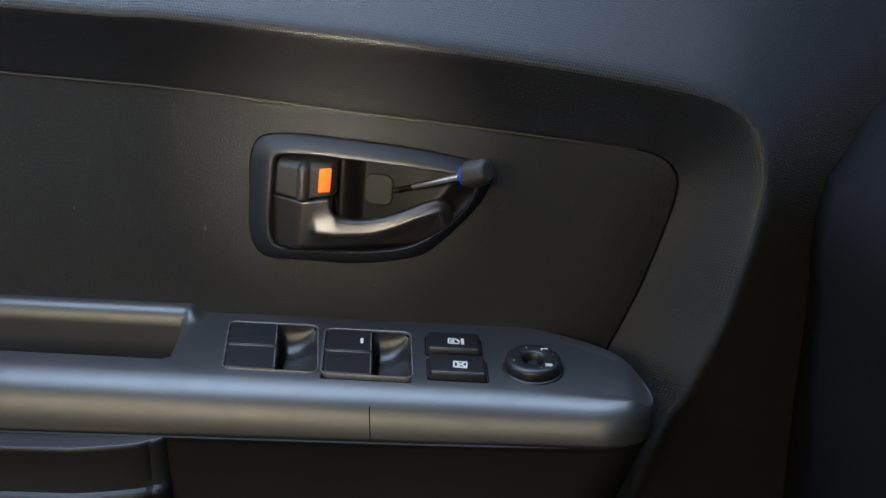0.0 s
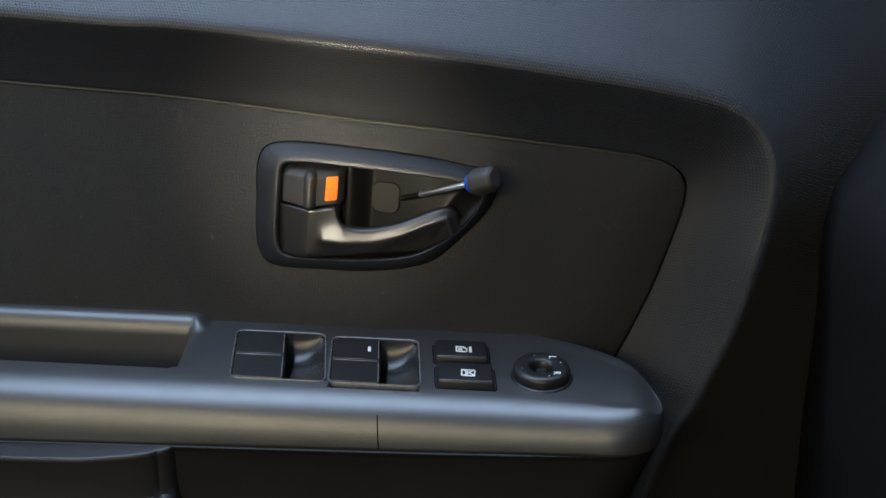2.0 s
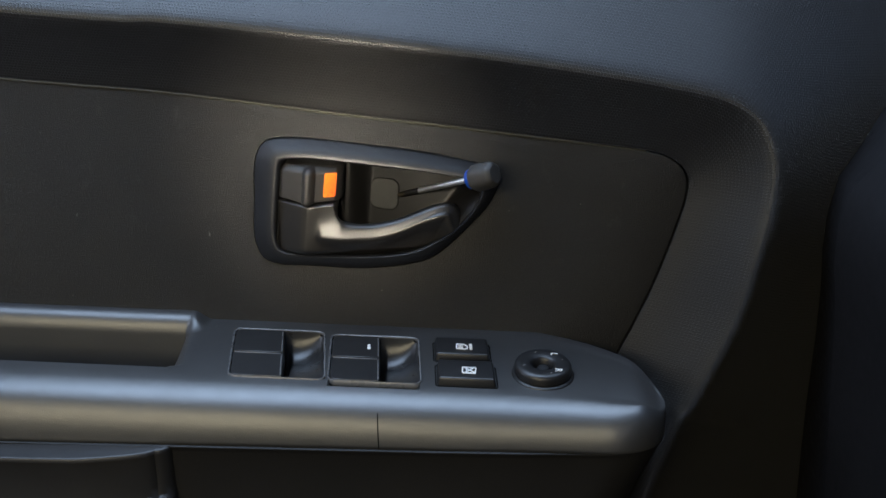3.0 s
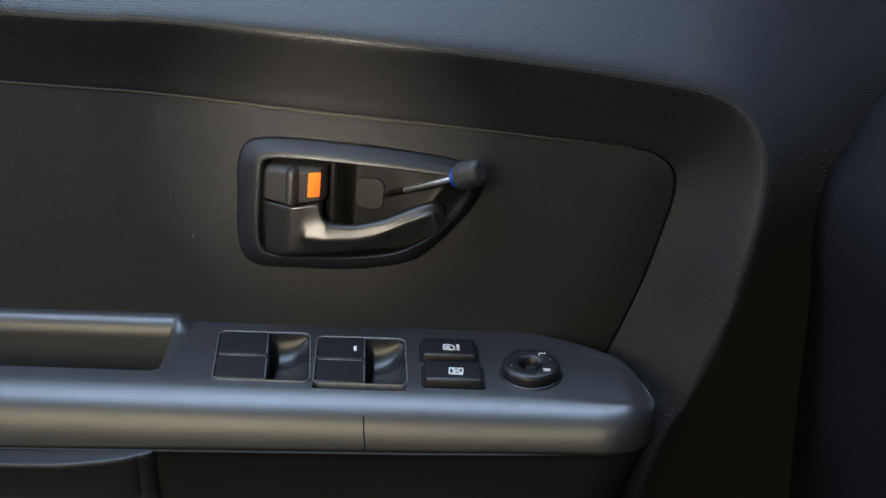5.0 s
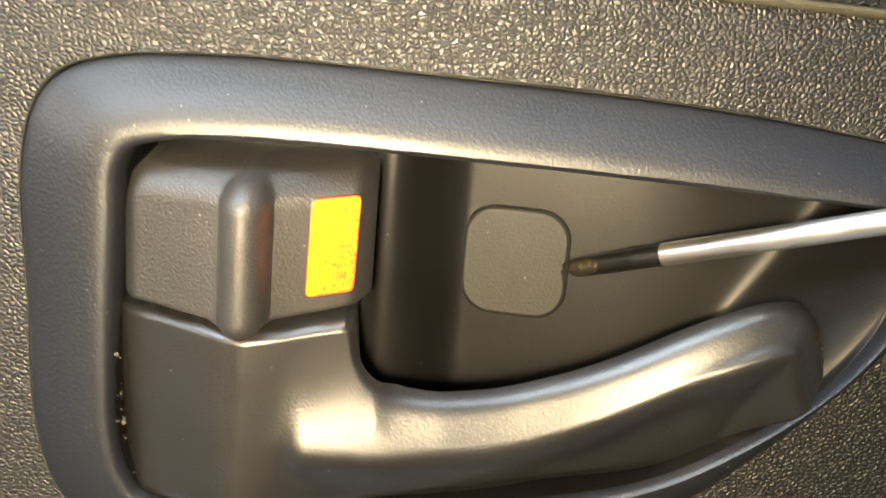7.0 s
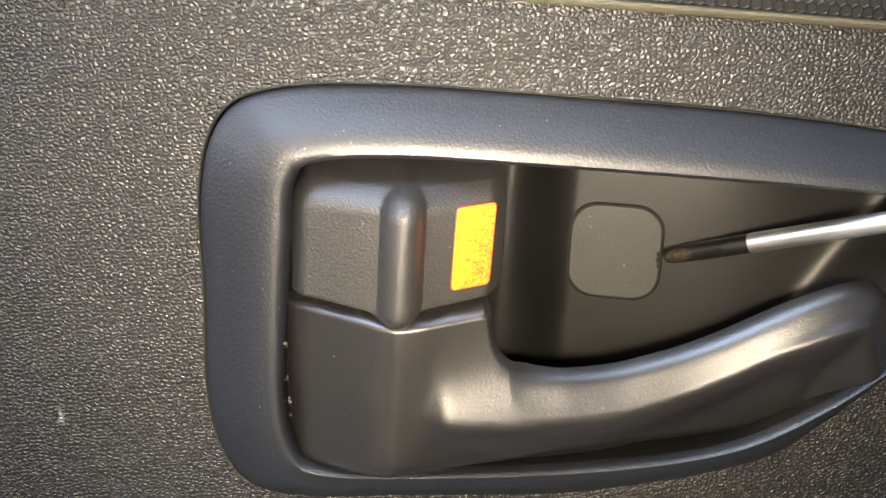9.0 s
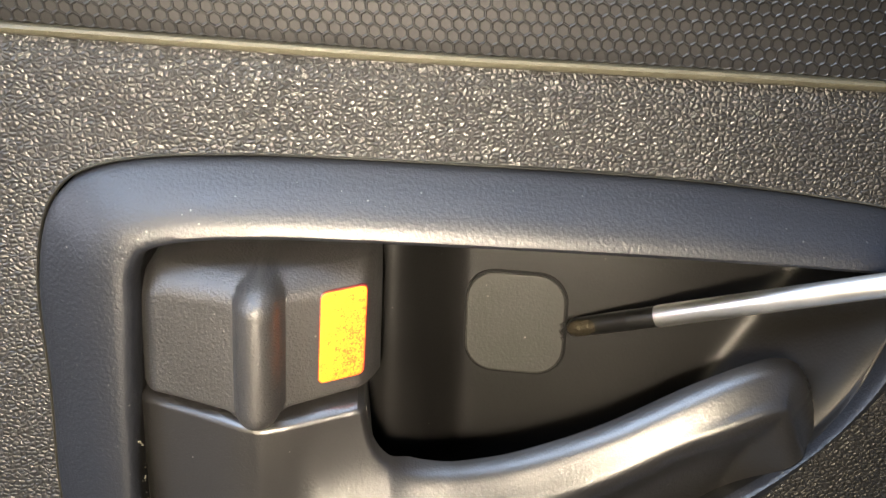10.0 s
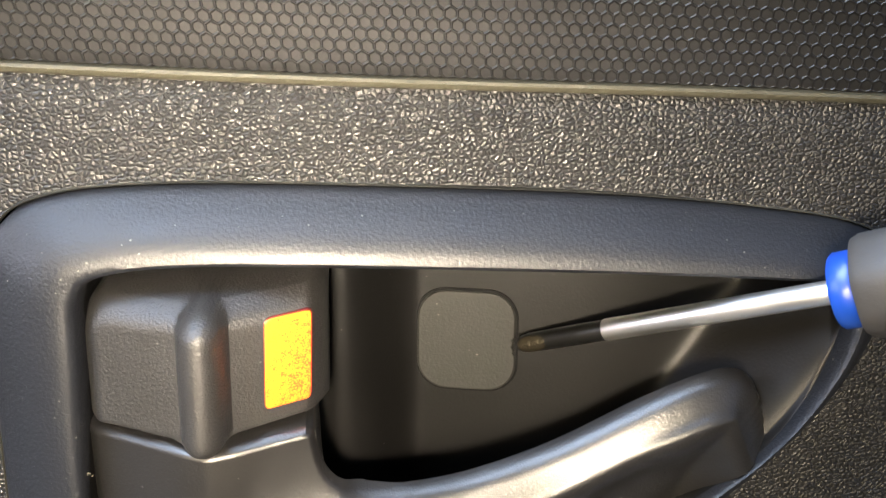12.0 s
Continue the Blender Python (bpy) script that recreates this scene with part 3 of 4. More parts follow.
def lever_edge(x):
    pts = ((-0.0260, -0.0020), (-0.0160, -0.0029), (-0.0078, -0.0040), (0.0, -0.0037), (0.0047, -0.0034), (0.0058, -0.0040), (0.0062, -0.0080), (0.0067, -0.0098), (0.0075, -0.0112), (0.0086, -0.0123), (0.0100, -0.0131), (0.0130, -0.0140), (0.0161, -0.0145), (0.0200, -0.0147), (0.0250, -0.0146), (0.0300, -0.0138),
           (0.0350, -0.0128), (0.0400, -0.0113), (0.0450, -0.0093), (0.0500, -0.0071), (0.0545, -0.0055), (0.0582, -0.0045), (0.0615, -0.0040), (0.0644, -0.0042), (0.0667, -0.0054), (0.0685, -0.0076), (0.0697, -0.0102), (0.0703, -0.0140), (0.0707, -0.0185))
    for (a, za), (b, zb) in zip(pts, pts[1:]):
        if x <= b:
            return za + (zb - za) * max(0.0, (x - a) / (b - a))
    return pts[-1][1]


def lever_top(x):
    """The upper edge with its corners eased."""
    w = 0.00015 + 0.0006 * step(0.0064, 0.0085, x) + 0.0012 * step(0.010, 0.018, x)
    return sum(lever_edge(x + w * k / 3) for k in range(-3, 4)) / 7


def rim_bottom():
    pts = [p for p in spline_knots(plane_curve(BEZEL_IN), 10) if p.z < -0.002]
    return sorted(((p.x, p.z) for p in pts))


RIM = rim_bottom()


def lever_low(x):
    if x < -0.012:
        return -0.0302
    low = [p for p in RIM if p[1] < -0.004 and p[0] > -0.024]
    for (a, za), (b, zb) in zip(low, low[1:]):
        if a <= x <= b:
            return -0.0302 + (za + (zb - za) * (x - a) / max(1e-6, b - a) + 0.0306) * step(-0.012, 0.010, x)
    return low[-1][1]


ARM = ((-0.02, 0.012), (-0.0010, 0.0040), (0.0, -0.0002), (0.0004, -0.0013), (0.0009, -0.0022), (0.0015, -0.0028), (0.0023, -0.0033), (0.0036, -0.0039), (0.0052, -0.0045), (0.0068, -0.0049), (0.0078, -0.0050), (0.0088, -0.0044), (0.0104, -0.0031), (0.0124, -0.0014), (0.0149, 0.0012), (0.019, 0.0060), (0.031, 0.020))


def arm_top(x):
    """Upper edge of the arm, carried on into the root."""
    return lever_top(x) if x > 0.0161 else -0.0145 + 0.0028 * min(1.0, (0.0161 - x) / 0.022) ** 1.5


TOP_EDGE = [(0.040 + 0.0004 * k, lever_top(0.040 + 0.0004 * k)) for k in range(82)]


def below_edge(x, z):
    """How far a place lies under the upper edge, square to it towards the tip."""
    drop = arm_top(x) - z
    if x < 0.048 or drop <= 0:
        return drop
    return drop + (min(drop, min(math.hypot(x - a, z - b) for a, b in TOP_EDGE)) - drop) * step(0.048, 0.058, x)


def lever_y(x, z):
    # root: two faces meeting in a blunt vertical edge below the lock's ridge, flattening into a web under the arm
    xr = -0.0078 - 0.10 * (-0.005 - z)
    web = 0.0070
    root = -0.0142 + (max(0.0, xr - x) * 0.55 if x < xr else web * (1 - math.exp(-(x - xr) * 0.46 / web)))
    root += 0.0007 * math.exp(-((x - xr) / 0.0022) ** 2) + 0.0022 * max(0.0, 1 - (z + 0.0300) / 0.0028) ** 2
    s = below_edge(x, z) * (1 + 0.15 * step(0.022, 0.060, x))
    # above the arm there is no web, below it the web leans in, and it falls back to the tip
    root += 0.03 * step(0.008, 0.020, x) * step(0.0060, 0.0020, s) + 0.25 * max(0.0, s - 0.0075) * step(0.004, 0.026, x)
    root += 0.006 * max(0.0, (x - 0.050) / 0.02) ** 2
    # arm: a rounded bar that swings up and back to its tip
    back = -0.0045 + 0.0030 * max(0.0, (x - 0.052) / 0.0170) ** 1.8
    reach = min(0.0017, 0.0002 + max(0.0, s) * 0.35)
    prof = sum(along_table(ARM, s + reach * k / 4) for k in range(-4, 5)) / 9
    # towards the root the bar spreads into a soft swelling
    u = s - 0.0075
    soft = -0.0050 + 0.46 * (math.sqrt(u * u + 0.0012 ** 2) - 0.0012) + 60.0 * max(0.0, u) ** 2
    w = step(0.006, 0.018, x)
    prof = soft * (1 - w) + prof * w
    arm_y = prof + back - 0.0044 * (1 - step(-0.004, 0.048, x)) + 0.02 * (1 - step(-0.0150, -0.0010, x))
    k = 0.0022 - 0.0006 * step(0.008, 0.022, x) + 0.0026 * step(0.046, 0.062, x)
    d = root - arm_y
    return 0.5 * (root + arm_y - math.sqrt(d * d + k * k))


def lever():
    xs = [-0.0258 + 0.00093 * k for k in range(33)] + [0.0046 + 0.00012 * k for k in range(63)]
    xs += [0.0123 + 0.0009 * k for k in range(55)] + [0.0616 + 0.0003 * k for k in range(29)]
    marks = [-0.026 + 0.0005 * k for k in range(62)] + [0.0050 + 0.00003 * k for k in range(220)] + [0.0116 + 0.0005 * k for k in range(12)]
    edge = [(x, lever_top(x)) for x in marks]
    rows, nz = [], 40
    for x in xs:
        zt = lever_top(x)
        zl = min(lever_low(x), zt - 0.0006)
        tuck = step(0.0054, 0.0064, x)
        row = [(x, 0.012 + (lever_y(x, zt - 0.0004) - 0.0085) * tuck, zt - 0.0022 * tuck)]
        for j in range(nz + 1):
            z = zt + (zl - zt) * (j / nz) ** 1.3
            y = lever_y(x, z)
            near = min(math.hypot(x - a, z - b) for a, b in edge) if x < 0.016 and zt - z < 0.009 else 1.0
            y += 0.0018 * max(0.0, 1 - near / 0.0010) ** 2 * (1 - step(0.006, 0.016, x))
            y += 0.002 * (1 - step(-0.0258, -0.0236, x))
            row.append((x, y, z))
        row.append((x, 0.013, zl))
        rows.append(row)
    rows.append([(p[0] + 0.0004, p[1] + 0.0015, p[2]) for p in rows[-1]])
    rows.append([(p[0] + 0.0002, p[1] + 0.0060, p[2]) for p in rows[-1]])
    return lattice(rows)


piece("lever", lever(), M_LEVER, handle, "curved pull lever worn to a soft sheen")


def lock_button():
    """V-fronted block with an upright half-round ridge where its two faces meet."""
    rows = []
    for i in range(61):
        v = i / 60
        row = []
        for k in range(97):
            u = k / 96
            x = -0.0232 + 0.0318 * u
            zb = -0.0012 - 0.0017 * step(-0.0232, -0.0078, x) - 0.0014 * math.exp(-((x + 0.0074) / 0.0030) ** 4)
            zt = 0.0168 - 0.0020 * u - 0.0028 * max(0.0, 1 - u / 0.12) ** 2 - 0.0014 * max(0.0, 1 - (1 - u) / 0.08) ** 2
            z = zb + (zt - zb) * v
            y = -0.0132 + (max(0.0, -0.0078 - x) * 0.40 if x < -0.0078 else max(0.0, x + 0.0066) * 0.47)
            y += 0.0036 * max(0.0, 1 - (zt - z) / 0.0040) ** 2.2
            y += 0.0022 * max(0.0, 1 - (z - zb) / 0.0008) ** 2
            y += 0.0030 * max(0.0, 1 - (x + 0.0232) / 0.0024) ** 2 + 0.0046 * max(0.0, 1 - (0.0086 - x) / 0.0032) ** 2
            over = max(0.0, z - 0.0126, -0.0008 - z)
            d = math.hypot(x + 0.0070, over * 0.95) / 0.0031
            bar = -0.0176 + 0.0056 * (1 - math.sqrt(max(0.0, 1 - min(1.0, d) ** 2))) + max(0.0, d - 1) * 0.06
            q, e = 0.0007, y - bar
            y = 0.5 * (y + bar - math.sqrt(e * e + q * q))
            row.append((x + (z - 0.006) * 0.09, y, z))
        row = [(row[0][0], 0.008, row[0][2])] + row + [(row[-1][0], 0.008, row[-1][2])]
        rows.append(row)
    back = lambda r: [(p[0], 0.008, p[2]) for p in r]
    return lattice([back(rows[0])] + rows + [back(rows[-1])])


lock = piece("lock_button", lock_button(), M_LOCK, handle, "black lock knob with an upright grip ridge")


def sticker(grow, out):
    """A thin label with rounded corners on the sloping face of the lock."""
    rings = []
    for lift, inset in ((-0.0003, 0.0), (out, 0.0), (out + 0.00004, 0.00006)):
        ring = []
        for a, b in rounded_outline(0.0058 + 2 * (grow - inset), 0.0124 + 2 * (grow - inset), 0.0007 + grow, 5):
            z = 0.0061 + b
            x = 0.0035 + a + 0.11 * b
            xl = x - (z - 0.006) * 0.09
            ring.append((x, -0.0132 + max(0.0, xl + 0.0066) * 0.47 - lift, z - 0.03 * a))
        rings.append(ring)
    return lattice(rings, closed=True, cap=True)


under(part("sticker_border", sticker(0.00016, 0.00016), M_RED, None, "dark red edge of the sticker"), handle)
under(part("sticker", sticker(0.0, 0.00030), M_STICKER, None, "worn fluorescent orange warning sticker"), handle)


def screw_cap(grow, height):
    w = []
    for x, z in rounded_outline(0.0152, 0.0160, 0.0045, 14):
        w.append((x * grow, z * grow))
    if grow == 1.0:
        # the edge is chipped where it was levered before
        side = [(0.0076, -0.0020), (0.0072, -0.0016), (0.0075, -0.0012), (0.0070, -0.0006), (0.0074, 0.0), (0.0071, 0.0006), (0.0076, 0.0010)]
        w = w + side
    bm = slab(w, -0.001, height, 0.0003)
    cx, cz, e = 0.0287, -0.0040, 0.003
    gx = (floor_y(cx + e, cz) - floor_y(cx - e, cz)) / (2 * e)
    gz = (floor_y(cx, cz + e) - floor_y(cx, cz - e)) / (2 * e)
    out = Vector((gx, -1, gz)).normalized()
    up = (Vector((0, 0, 1)) - out * out.z).normalized()
    side = up.cross(out)
    m = Matrix.Translation((cx, floor_y(cx, cz), cz)) @ Matrix((side, up, out)).transposed().to_4x4() @ Matrix.Rotation(radians(-4), 4, "Z")
    return turned(bm, m)


# black slab a little wider than the plug paints the shaded gap round it
under(part("cap_gap", screw_cap(1.045, 0.00035), M_GAP, None, "dark gap round the plug"), handle)
under(part("screw_cap", screw_cap(1.0, 0.0008), M_CAP, None, "grey rounded-square plug over the fixing screw"), handle)

def crumbs():
    """Grit and lint caught in the gap beside lever and lock."""
    rng = random.Random(5)
    bm = bmesh.new()
    for k in range(90):
        z = -0.0305 + 0.034 * rng.random() ** 1.3
        x = -0.0252 - 0.0009 * rng.random() + 0.0016 * max(0.0, -0.024 - z) / 0.006
        r = 0.00007 + 0.00022 * rng.random() ** 2
        m = Matrix.Translation((x, -0.0062 + 0.002 * rng.random(), z)) @ Matrix.Rotation(rng.random() * 6, 4, "X") @ Matrix.Diagonal((r * (0.5 + rng.random()), r, r * (0.6 + 1.2 * rng.random()), 1))
        bmesh.ops.create_icosphere(bm, subdivisions=1, radius=1.0, matrix=m)
    return bm


under(part("grit", crumbs(), M_GRIT, None, "brownish grit caught in the gap", False), handle)

# ---- switches on the armrest ----
TILT = Matrix(((1, 0, 0), (0, 1, 0), (ZX, ZY, 1))).to_4x4()


def seat(cx, cy, shear=0.0):
    """From a flat drawing to the armrest's sloping top at a place."""
    m = Matrix.Identity(4)
    m[0][1] = shear
    return Matrix.Translation((cx, cy, top_z(cx, cy))) @ TILT @ m


def ring_frame(w, d, r, width, h):
    outer, inner = rounded_outline(w, d, r), rounded_outline(w - 2 * width, d - 2 * width, max(0.0005, r - width))
    rows = [[(x, y, -0.002) for x, y in outer], [(x, y, h * 0.6) for x, y in outer]]
    rows += [[(a[0] * 0.7 + b[0] * 0.3, a[1] * 0.7 + b[1] * 0.3, h) for a, b in zip(outer, inner)], [(x, y, h * 0.5) for x, y in inner], [(x, y, -0.012) for x, y in inner]]
    return lattice(rows, closed=True)


def scoop(w, d):
    """Plate beside the rockers: a wall falls from its rear edge and sweeps round into a floor that rises to the front."""
    rows = []
    for i in range(29):
        u = i / 28
        row = []
        for j in range(41):
            back = (j / 40) ** 1.5
            deep = 0.0135 * math.sqrt(max(0.0, 1 - u ** 2.4))
            sweep = math.sqrt(max(0.0, 1 - (1 - min(1.0, back / 0.22)) ** 2)) * (1 - max(0.0, back - 0.22) / 0.78) ** 1.1
            depth = deep * sweep + 0.012 * (1 - step(0.06, 0.16, u)) * step(0.0, 0.1, back)
            row.append((w * (0.06 + 0.44 * u), d * (0.5 - back), -0.0002 - depth))
        rows.append(row)
    return lattice(rows)


def window_switch(cx, cy, w, d, s, marked):
    t = thing("window_switch", (cx, cy, top_z(cx, cy)), "black twin rocker window switch in the armrest" + (", with white mark" if marked else ""), "switch", "window switches")
    m = seat(cx, cy, s)
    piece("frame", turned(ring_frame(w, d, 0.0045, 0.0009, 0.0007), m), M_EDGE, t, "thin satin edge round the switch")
    piece("finger_scoop", turned(scoop(w - 0.0023, d - 0.0023), m), M_SCOOP, t, "curved hollow plate beside the rockers")
    inner = rounded_outline(w - 0.0021, d - 0.0021, 0.0033)
    # well walls coloured near-black to read as deep shade
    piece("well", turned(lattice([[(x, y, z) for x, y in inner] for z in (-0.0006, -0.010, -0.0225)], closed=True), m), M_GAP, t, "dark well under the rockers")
    for lo, hi in ((0.0006, d / 2 - 0.0014), (-d / 2 + 0.0014, -0.0006)):
        x0, x1, r = -w / 2 + 0.0014, w * 0.05, 0.0036
        outer = hi if lo > 0 else lo
        sgn = 1 if lo > 0 else -1
        ring = [(x1, lo if lo > 0 else hi), (x1, outer)] + [(x0 + r - r * math.sin(radians(a)), outer - sgn * (r - r * math.cos(radians(a)))) for a in (0, 18, 36, 54, 72, 90)] + [(x0, lo if lo > 0 else hi)]
        bm = slab(ring, -0.012, 0.0005, 0.0006)
        piece("rocker", turned(bm, m), M_ROCKER, t)
        if lo < 0:
            strip = box_mesh((x0 + 0.001, hi - 0.0009, 0.0), (x1 - 0.001, hi - 0.0002, 0.00075), 0.0002, 1)
            under(part("edge_strip", turned(strip, m), M_EDGE, None, "thin pale strip along the rocker's edge"), t)
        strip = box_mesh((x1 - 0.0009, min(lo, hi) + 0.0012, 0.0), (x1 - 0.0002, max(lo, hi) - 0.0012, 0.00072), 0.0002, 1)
        under(part("edge_strip", turned(strip, m), M_EDGE, None, "thin pale strip along the rocker's edge"), t)
        if marked and lo > 0:
            bar = turned(box_mesh((-0.0008, 0.0084, 0.0), (0.0008, 0.0132, 0.00055), 0.0001, 1), m @ Matrix.Translation((-0.003, 0, 0.0001)))
            under(part("white_mark", bar, M_WHITE, None, "small white bar"), t)
    return t


for n_cell, c in enumerate(CELLS):
    window_switch(*c, n_cell == 1)


def push_switch(name, cx, cy, w, d, label, marks, shear):
    t = thing(name, (cx, cy, top_z(cx, cy)), label, "switch", "push switches")
    m = seat(cx, cy, shear)
    bm = box_mesh((-w / 2, -d / 2, -0.003), (w / 2, d / 2, 0.0046), 0.0013, 3)
    for v in bm.verts:
        if v.co.z > 0.002:
            v.co.x *= 0.93
            v.co.y *= 0.93
            v.co.z -= 0.0012 * (1 - (2 * v.co.y / d) ** 2)
    piece("button", turned(bm, m), M_SWITCH, t)
    piece("base_frame", turned(ring_frame(w + 0.0012, d + 0.0012, 0.002, 0.0006, 0.0004), m), M_GAP, t)
    for x, y, long, wide, turn in marks:
        bar = box_mesh((-long / 2, -wide / 2, 0.0), (long / 2, wide / 2, 0.0003))
        spot = Matrix.Translation((x + 0.0014, y - 0.0016, 0.00440)) @ Matrix.Rotation(radians(turn), 4, "Z")
        under(part("white_mark", turned(bar, m @ spot), M_WHITE, None), t)
    return t


# centre, length, width, turn of each white bar: a car door with a line of small print beside it
DOOR_MARK = [(-0.0040, 0.0, 0.0046, 0.0007, 88), (-0.0016, -0.0023, 0.0048, 0.0008, -3), (-0.0022, 0.0023, 0.0036, 0.0007, -2), (0.0006, 0.0013, 0.0026, 0.0007, -48),
             (0.0013, -0.0008, 0.0030, 0.0007, 86), (-0.0020, 0.0006, 0.0024, 0.0006, 0), (-0.0020, -0.0008, 0.0024, 0.0006, 0)]
DOOR_MARK += [(0.0032, -0.0024 + 0.0012 * k, 0.0015, 0.0007, 0) for k in range(5)]
# a car window struck through
WINDOW_MARK = [(-0.0032, 0.0, 0.0052, 0.0007, 86), (0.0, -0.0027, 0.0064, 0.0010, -2), (0.0032, -0.0002, 0.0050, 0.0007, 84), (0.0, 0.0025, 0.0062, 0.0007, -2), (0.0003, 0.0, 0.0082, 0.0008, 47),
               (0.0002, 0.0002, 0.0066, 0.0007, -42), (-0.0012, -0.0006, 0.0026, 0.0007, 86)]
push_switch("door_lock_switch", 0.0702, -0.0243, 0.0285, 0.0180, "black door lock button with a white door symbol", DOOR_MARK, -0.08)
push_switch("window_lock_switch", 0.0731, -0.0470, 0.0295, 0.0188, "black window lock button with a white crossed window symbol", WINDOW_MARK, -0.08)


def letter(body, size):
    cu = bpy.data.curves.new("letter", "FONT")
    cu.body, cu.size, cu.extrude, cu.align_x, cu.align_y = body, size, 0.00012, "CENTER", "CENTER"
    ob = new("letter", cu)
    me = bpy.data.meshes.new_from_object(ob.evaluated_get(bpy.context.evaluated_depsgraph_get()))
    bm = bmesh.new()
    bm.from_mesh(me)
    bpy.data.objects.remove(ob)
    return bm


def mirror_knob():
    cx, cy = 0.1110, -0.0412
    t = thing("mirror_adjuster_knob", (cx, cy, top_z(cx, cy)), "round black mirror adjuster knob with white L and R", "knob")
    m = seat(cx, cy)
    base = lathe([(0.0155, -0.002), (0.0155, 0.0003), (0.0150, 0.0008), (0.0140, 0.0009), (0.0138, 0.0002)], 40)
    piece("base_ring", turned(base, m), M_SWITCH, t)
    ring = lathe([(0.0135, 0.0), (0.0140, 0.0015), (0.0142, 0.0040), (0.0138, 0.0054), (0.0128, 0.0062), (0.0100, 0.0062), (0.0068, 0.0060), (0.0060, 0.0054), (0.0055, 0.0040), (0.0052, 0.0006), (0.0015, 0.0002)], 40)
    piece("dial", turned(ring, m), M_SWITCH, t)
    pin = lathe([(0.0030, 0.0), (0.0030, 0.0030), (0.0026, 0.0036), (0.0006, 0.0038)], 20)
    piece("centre_pin", turned(pin, m), M_SWITCH, t)
    for a in (20, 110, 200, 290):
        dot = turned(box_mesh((-0.00022, -0.00022, 0), (0.00022, 0.00022, 0.0002)), m @ Matrix.Rotation(radians(a), 4, "Z") @ Matrix.Translation((0.0102, 0, 0.0061)))
        under(part("white_mark", dot, M_WHITE, None), t)
    for ch, a in (("L", 56), ("R", -44)):
        p = Matrix.Rotation(radians(a), 4, "Z") @ Matrix.Translation((0.0100, 0, 0.0063)) @ Matrix.Rotation(radians(-90 - a), 4, "Z")
        under(part("letter", turned(letter(ch, 0.0052), m @ p), M_WHITE, None, "white letter " + ch, False), t)


mirror_knob()


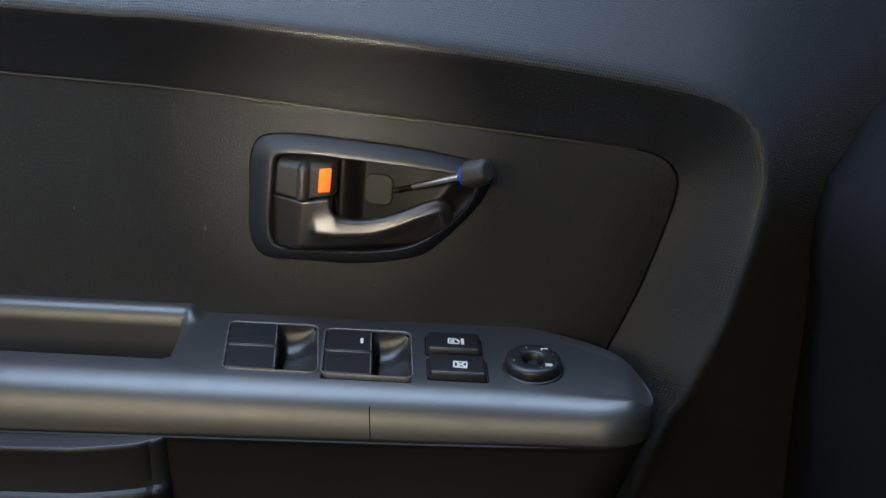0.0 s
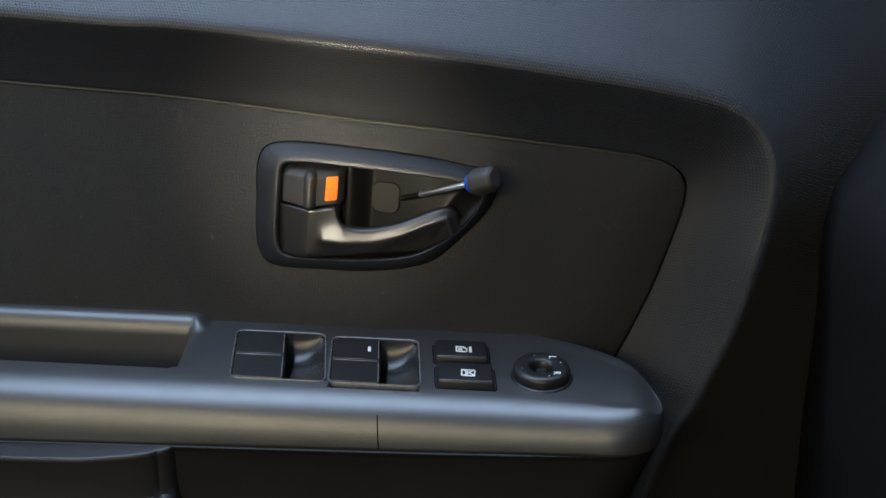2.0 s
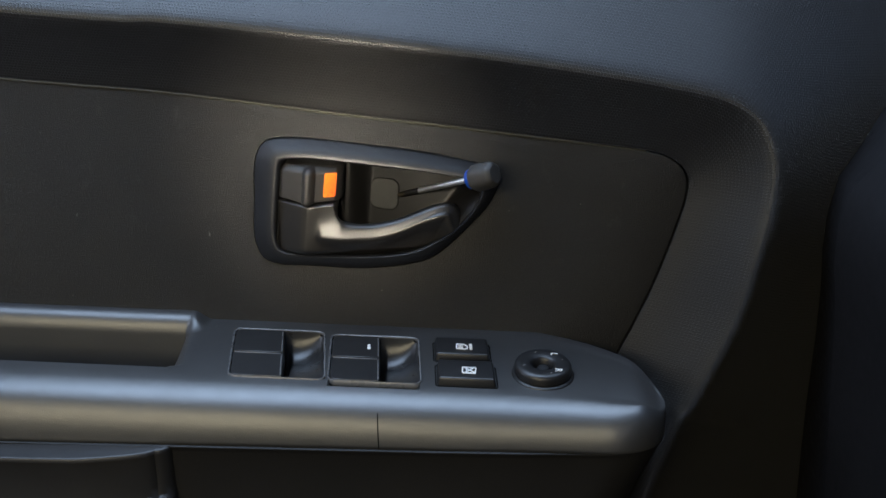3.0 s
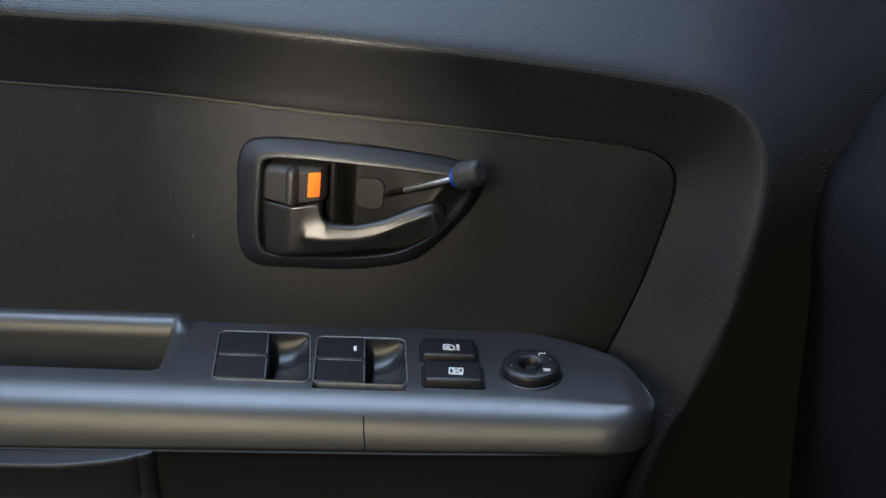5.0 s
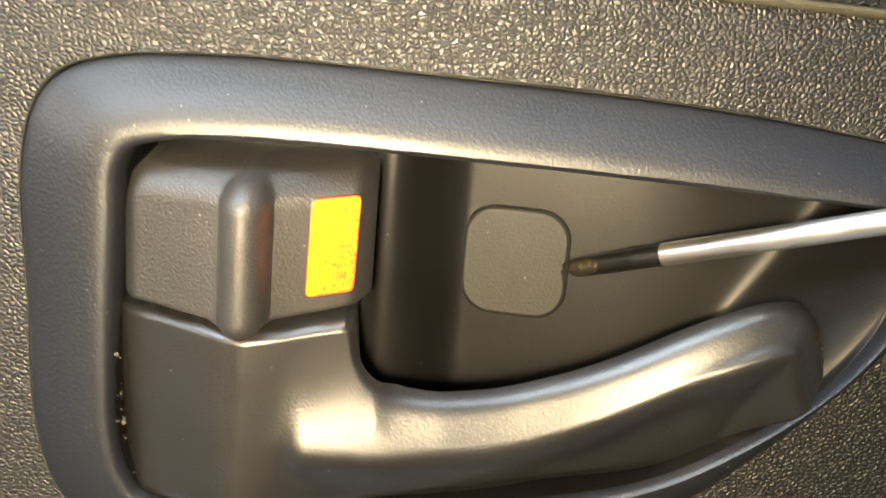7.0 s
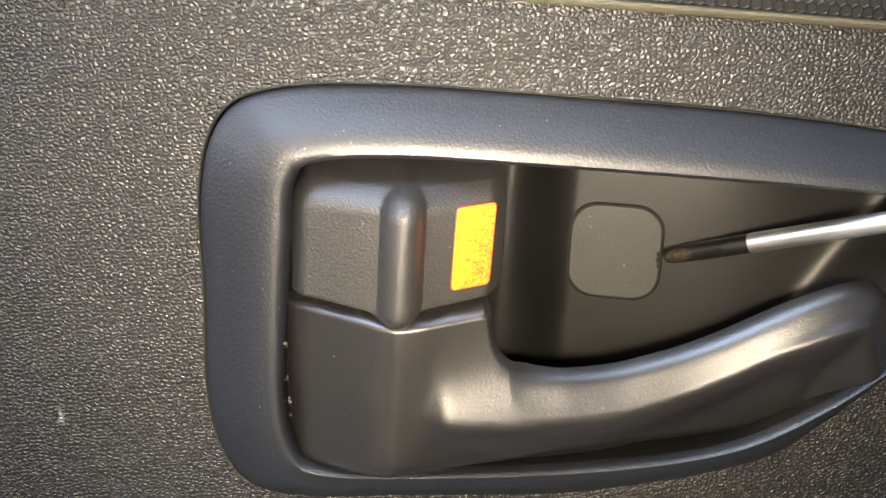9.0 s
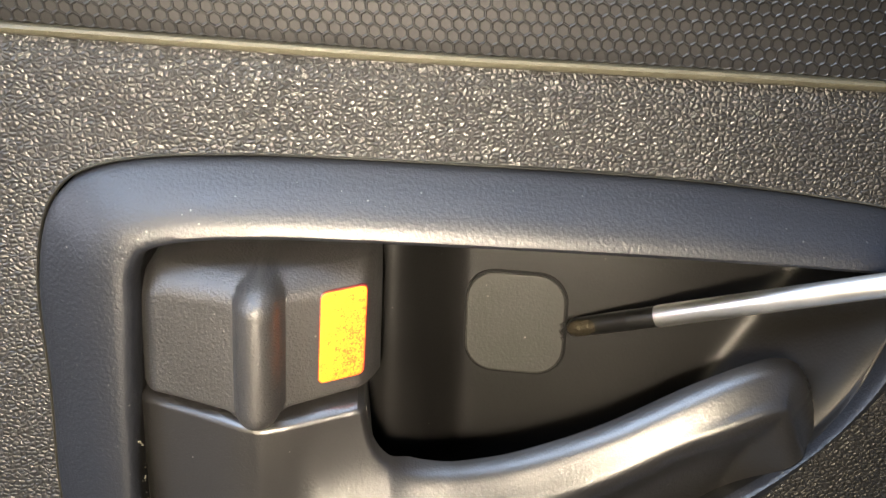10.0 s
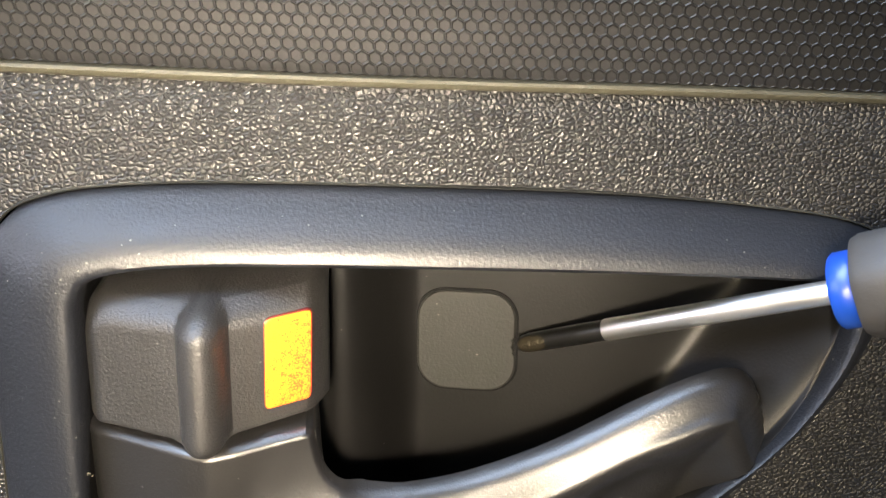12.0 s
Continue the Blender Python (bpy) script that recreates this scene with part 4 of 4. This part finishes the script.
# ---- screwdriver leaning on the bezel, its tip at the cap ----
def screwdriver():
    tip, collar = Vector((0.0364, 0.0105, -0.0038)), Vector((0.0743, -0.0140, 0.0104))
    t = thing("screwdriver", tuple(tip), "small screwdriver with grey grip and blue collar at the plug", "screwdriver")
    axis = (collar - tip).normalized()
    m = Matrix.Translation(tip) @ axis.to_track_quat("Z", "Y").to_matrix().to_4x4()
    total = (collar - tip).length
    flat = []
    for h, a, b in ((0.0, 0.0009, 0.0008), (0.0004, 0.0013, 0.0012), (0.0015, 0.00145, 0.0014), (0.0062, 0.0015, 0.0015), (0.0100, 0.0015, 0.0015), (0.0102, 0.00155, 0.00155), (0.0105, 0.0015, 0.0015), (0.0165, 0.0015, 0.0015)):
        flat.append([(a * math.cos(2 * math.pi * k / 20), b * math.sin(2 * math.pi * k / 20), h) for k in range(20)])
    piece("tip", turned(lattice(flat, closed=True, cap=True), m), M_BLACKSTEEL, t, "blackened worn blade")
    facing = (m.to_3x3().inverted() @ Vector((-0.15, -1.0, 0.25)))
    mid = math.atan2(facing.y, facing.x)
    worn = []
    for k in range(13):
        h = 0.0003 + 0.0047 * k / 12
        half = 0.95 * math.sqrt(max(0.0, 1 - ((k - 6) / 6.3) ** 2))
        r = 0.00148 + 0.00006 * math.sin(math.pi * k / 12) - 0.0003 * max(0.0, 1 - h / 0.0012)
        worn.append([(r * math.cos(mid + half * (q - 5) / 5), r * math.sin(mid + half * (q - 5) / 5), h) for q in range(11)])
    piece("worn_facet", turned(lattice(worn), m), M_BRONZE, t, "bare bronze-coloured wear at the blade's end")
    piece("shaft", turned(lathe([(0.00148, 0.0142), (0.00160, 0.0145), (0.00160, total)], 24), m), M_STEEL, t, "bright steel shaft")
    ring = lathe([(0.0030, 0.0), (0.0046, 0.0002), (0.0050, 0.0007), (0.0050, 0.0026), (0.0047, 0.0032), (0.0030, 0.0033)], 32)
    piece("collar", turned(ring, m @ Matrix.Translation((0, 0, total - 0.0004))), M_BLUE, t, "bright blue collar")
    rows = []
    for h, r in ((0.0025, 0.0040), (0.0030, 0.0064), (0.0040, 0.0069), (0.008, 0.0070), (0.011, 0.0066), (0.0135, 0.0066), (0.0152, 0.0060), (0.016, 0.0045)):
        rows.append([(r * (1 - 0.05 * (0.5 + 0.5 * math.cos(6 * a))) * math.cos(a), r * (1 - 0.05 * (0.5 + 0.5 * math.cos(6 * a))) * math.sin(a), h) for a in [2 * math.pi * k / 48 for k in range(48)]])
    piece("grip", turned(lattice(rows, closed=True, cap=True), m @ Matrix.Translation((0, 0, total))), M_GRIP, t)


screwdriver()


# ---- the rest of the cabin ----
def dash_side():
    rows = []
    for y in (-0.02, -0.06, -0.2, -0.5):
        grow = (y + 0.02) * -0.05
        outline = spline([(0.268, 0, -0.36), (0.258, 0, -0.08), (0.254, 0, -0.03), (0.257, 0, 0.003), (0.272, 0, 0.022), (0.30, 0, 0.052), (0.38, 0, 0.085), (0.62, 0, 0.10)], 40)
        rows.append([Vector((p.x + grow, y, p.z)) for p in outline])
    cap = [[Vector((p.x + 0.008, 0.10, p.z - 0.004)) for p in rows[0]], [Vector((p.x + 0.001, -0.012, p.z)) for p in rows[0]]]
    return lattice(cap + rows[:1]), lattice(rows)


dash = thing("dashboard", (0.45, -0.2, -0.36), "black dashboard end beside the door", "dashboard")
dash_edge, dash_body = dash_side()
piece("edge_trim", dash_edge, M_DASH, dash)
piece("end_panel", dash_body, M_DASH, dash)


def shell(name, lo, hi, material, label):
    ob = part(name, box_mesh(lo, hi), material, None, label, False)
    return tagged(ob, label, "cabin", "", "structure")


shell("floor", (-1.2, -1.5, -0.62), (1.2, 0.16, -0.58), M_CARPET, "dark carpeted cabin floor")
shell("ceiling", (-1.2, -1.5, 0.72), (1.2, -0.40, 0.76), M_HEADLINER, "light grey cloth headliner")
# rear and far walls are added out of view to bounce ambient light
shell("wall_rear", (-1.24, -1.5, -0.62), (-1.2, 0.16, 0.76), M_PILLAR, "unseen grey bounce wall at the cabin's rear end")
shell("wall_far_side", (-1.2, -1.54, -0.62), (1.2, -1.5, 0.22), M_PILLAR, "unseen grey bounce wall across the cabin")
shell("wall_bulkhead", (1.2, -1.5, -0.62), (1.24, 0.16, 0.22), M_CARPET, "dark bulkhead under the windscreen")
shell("wall_door_skin", (-1.2, 0.12, -0.62), (1.2, 0.16, 0.22), M_GAP, "dark outer skin of the door")
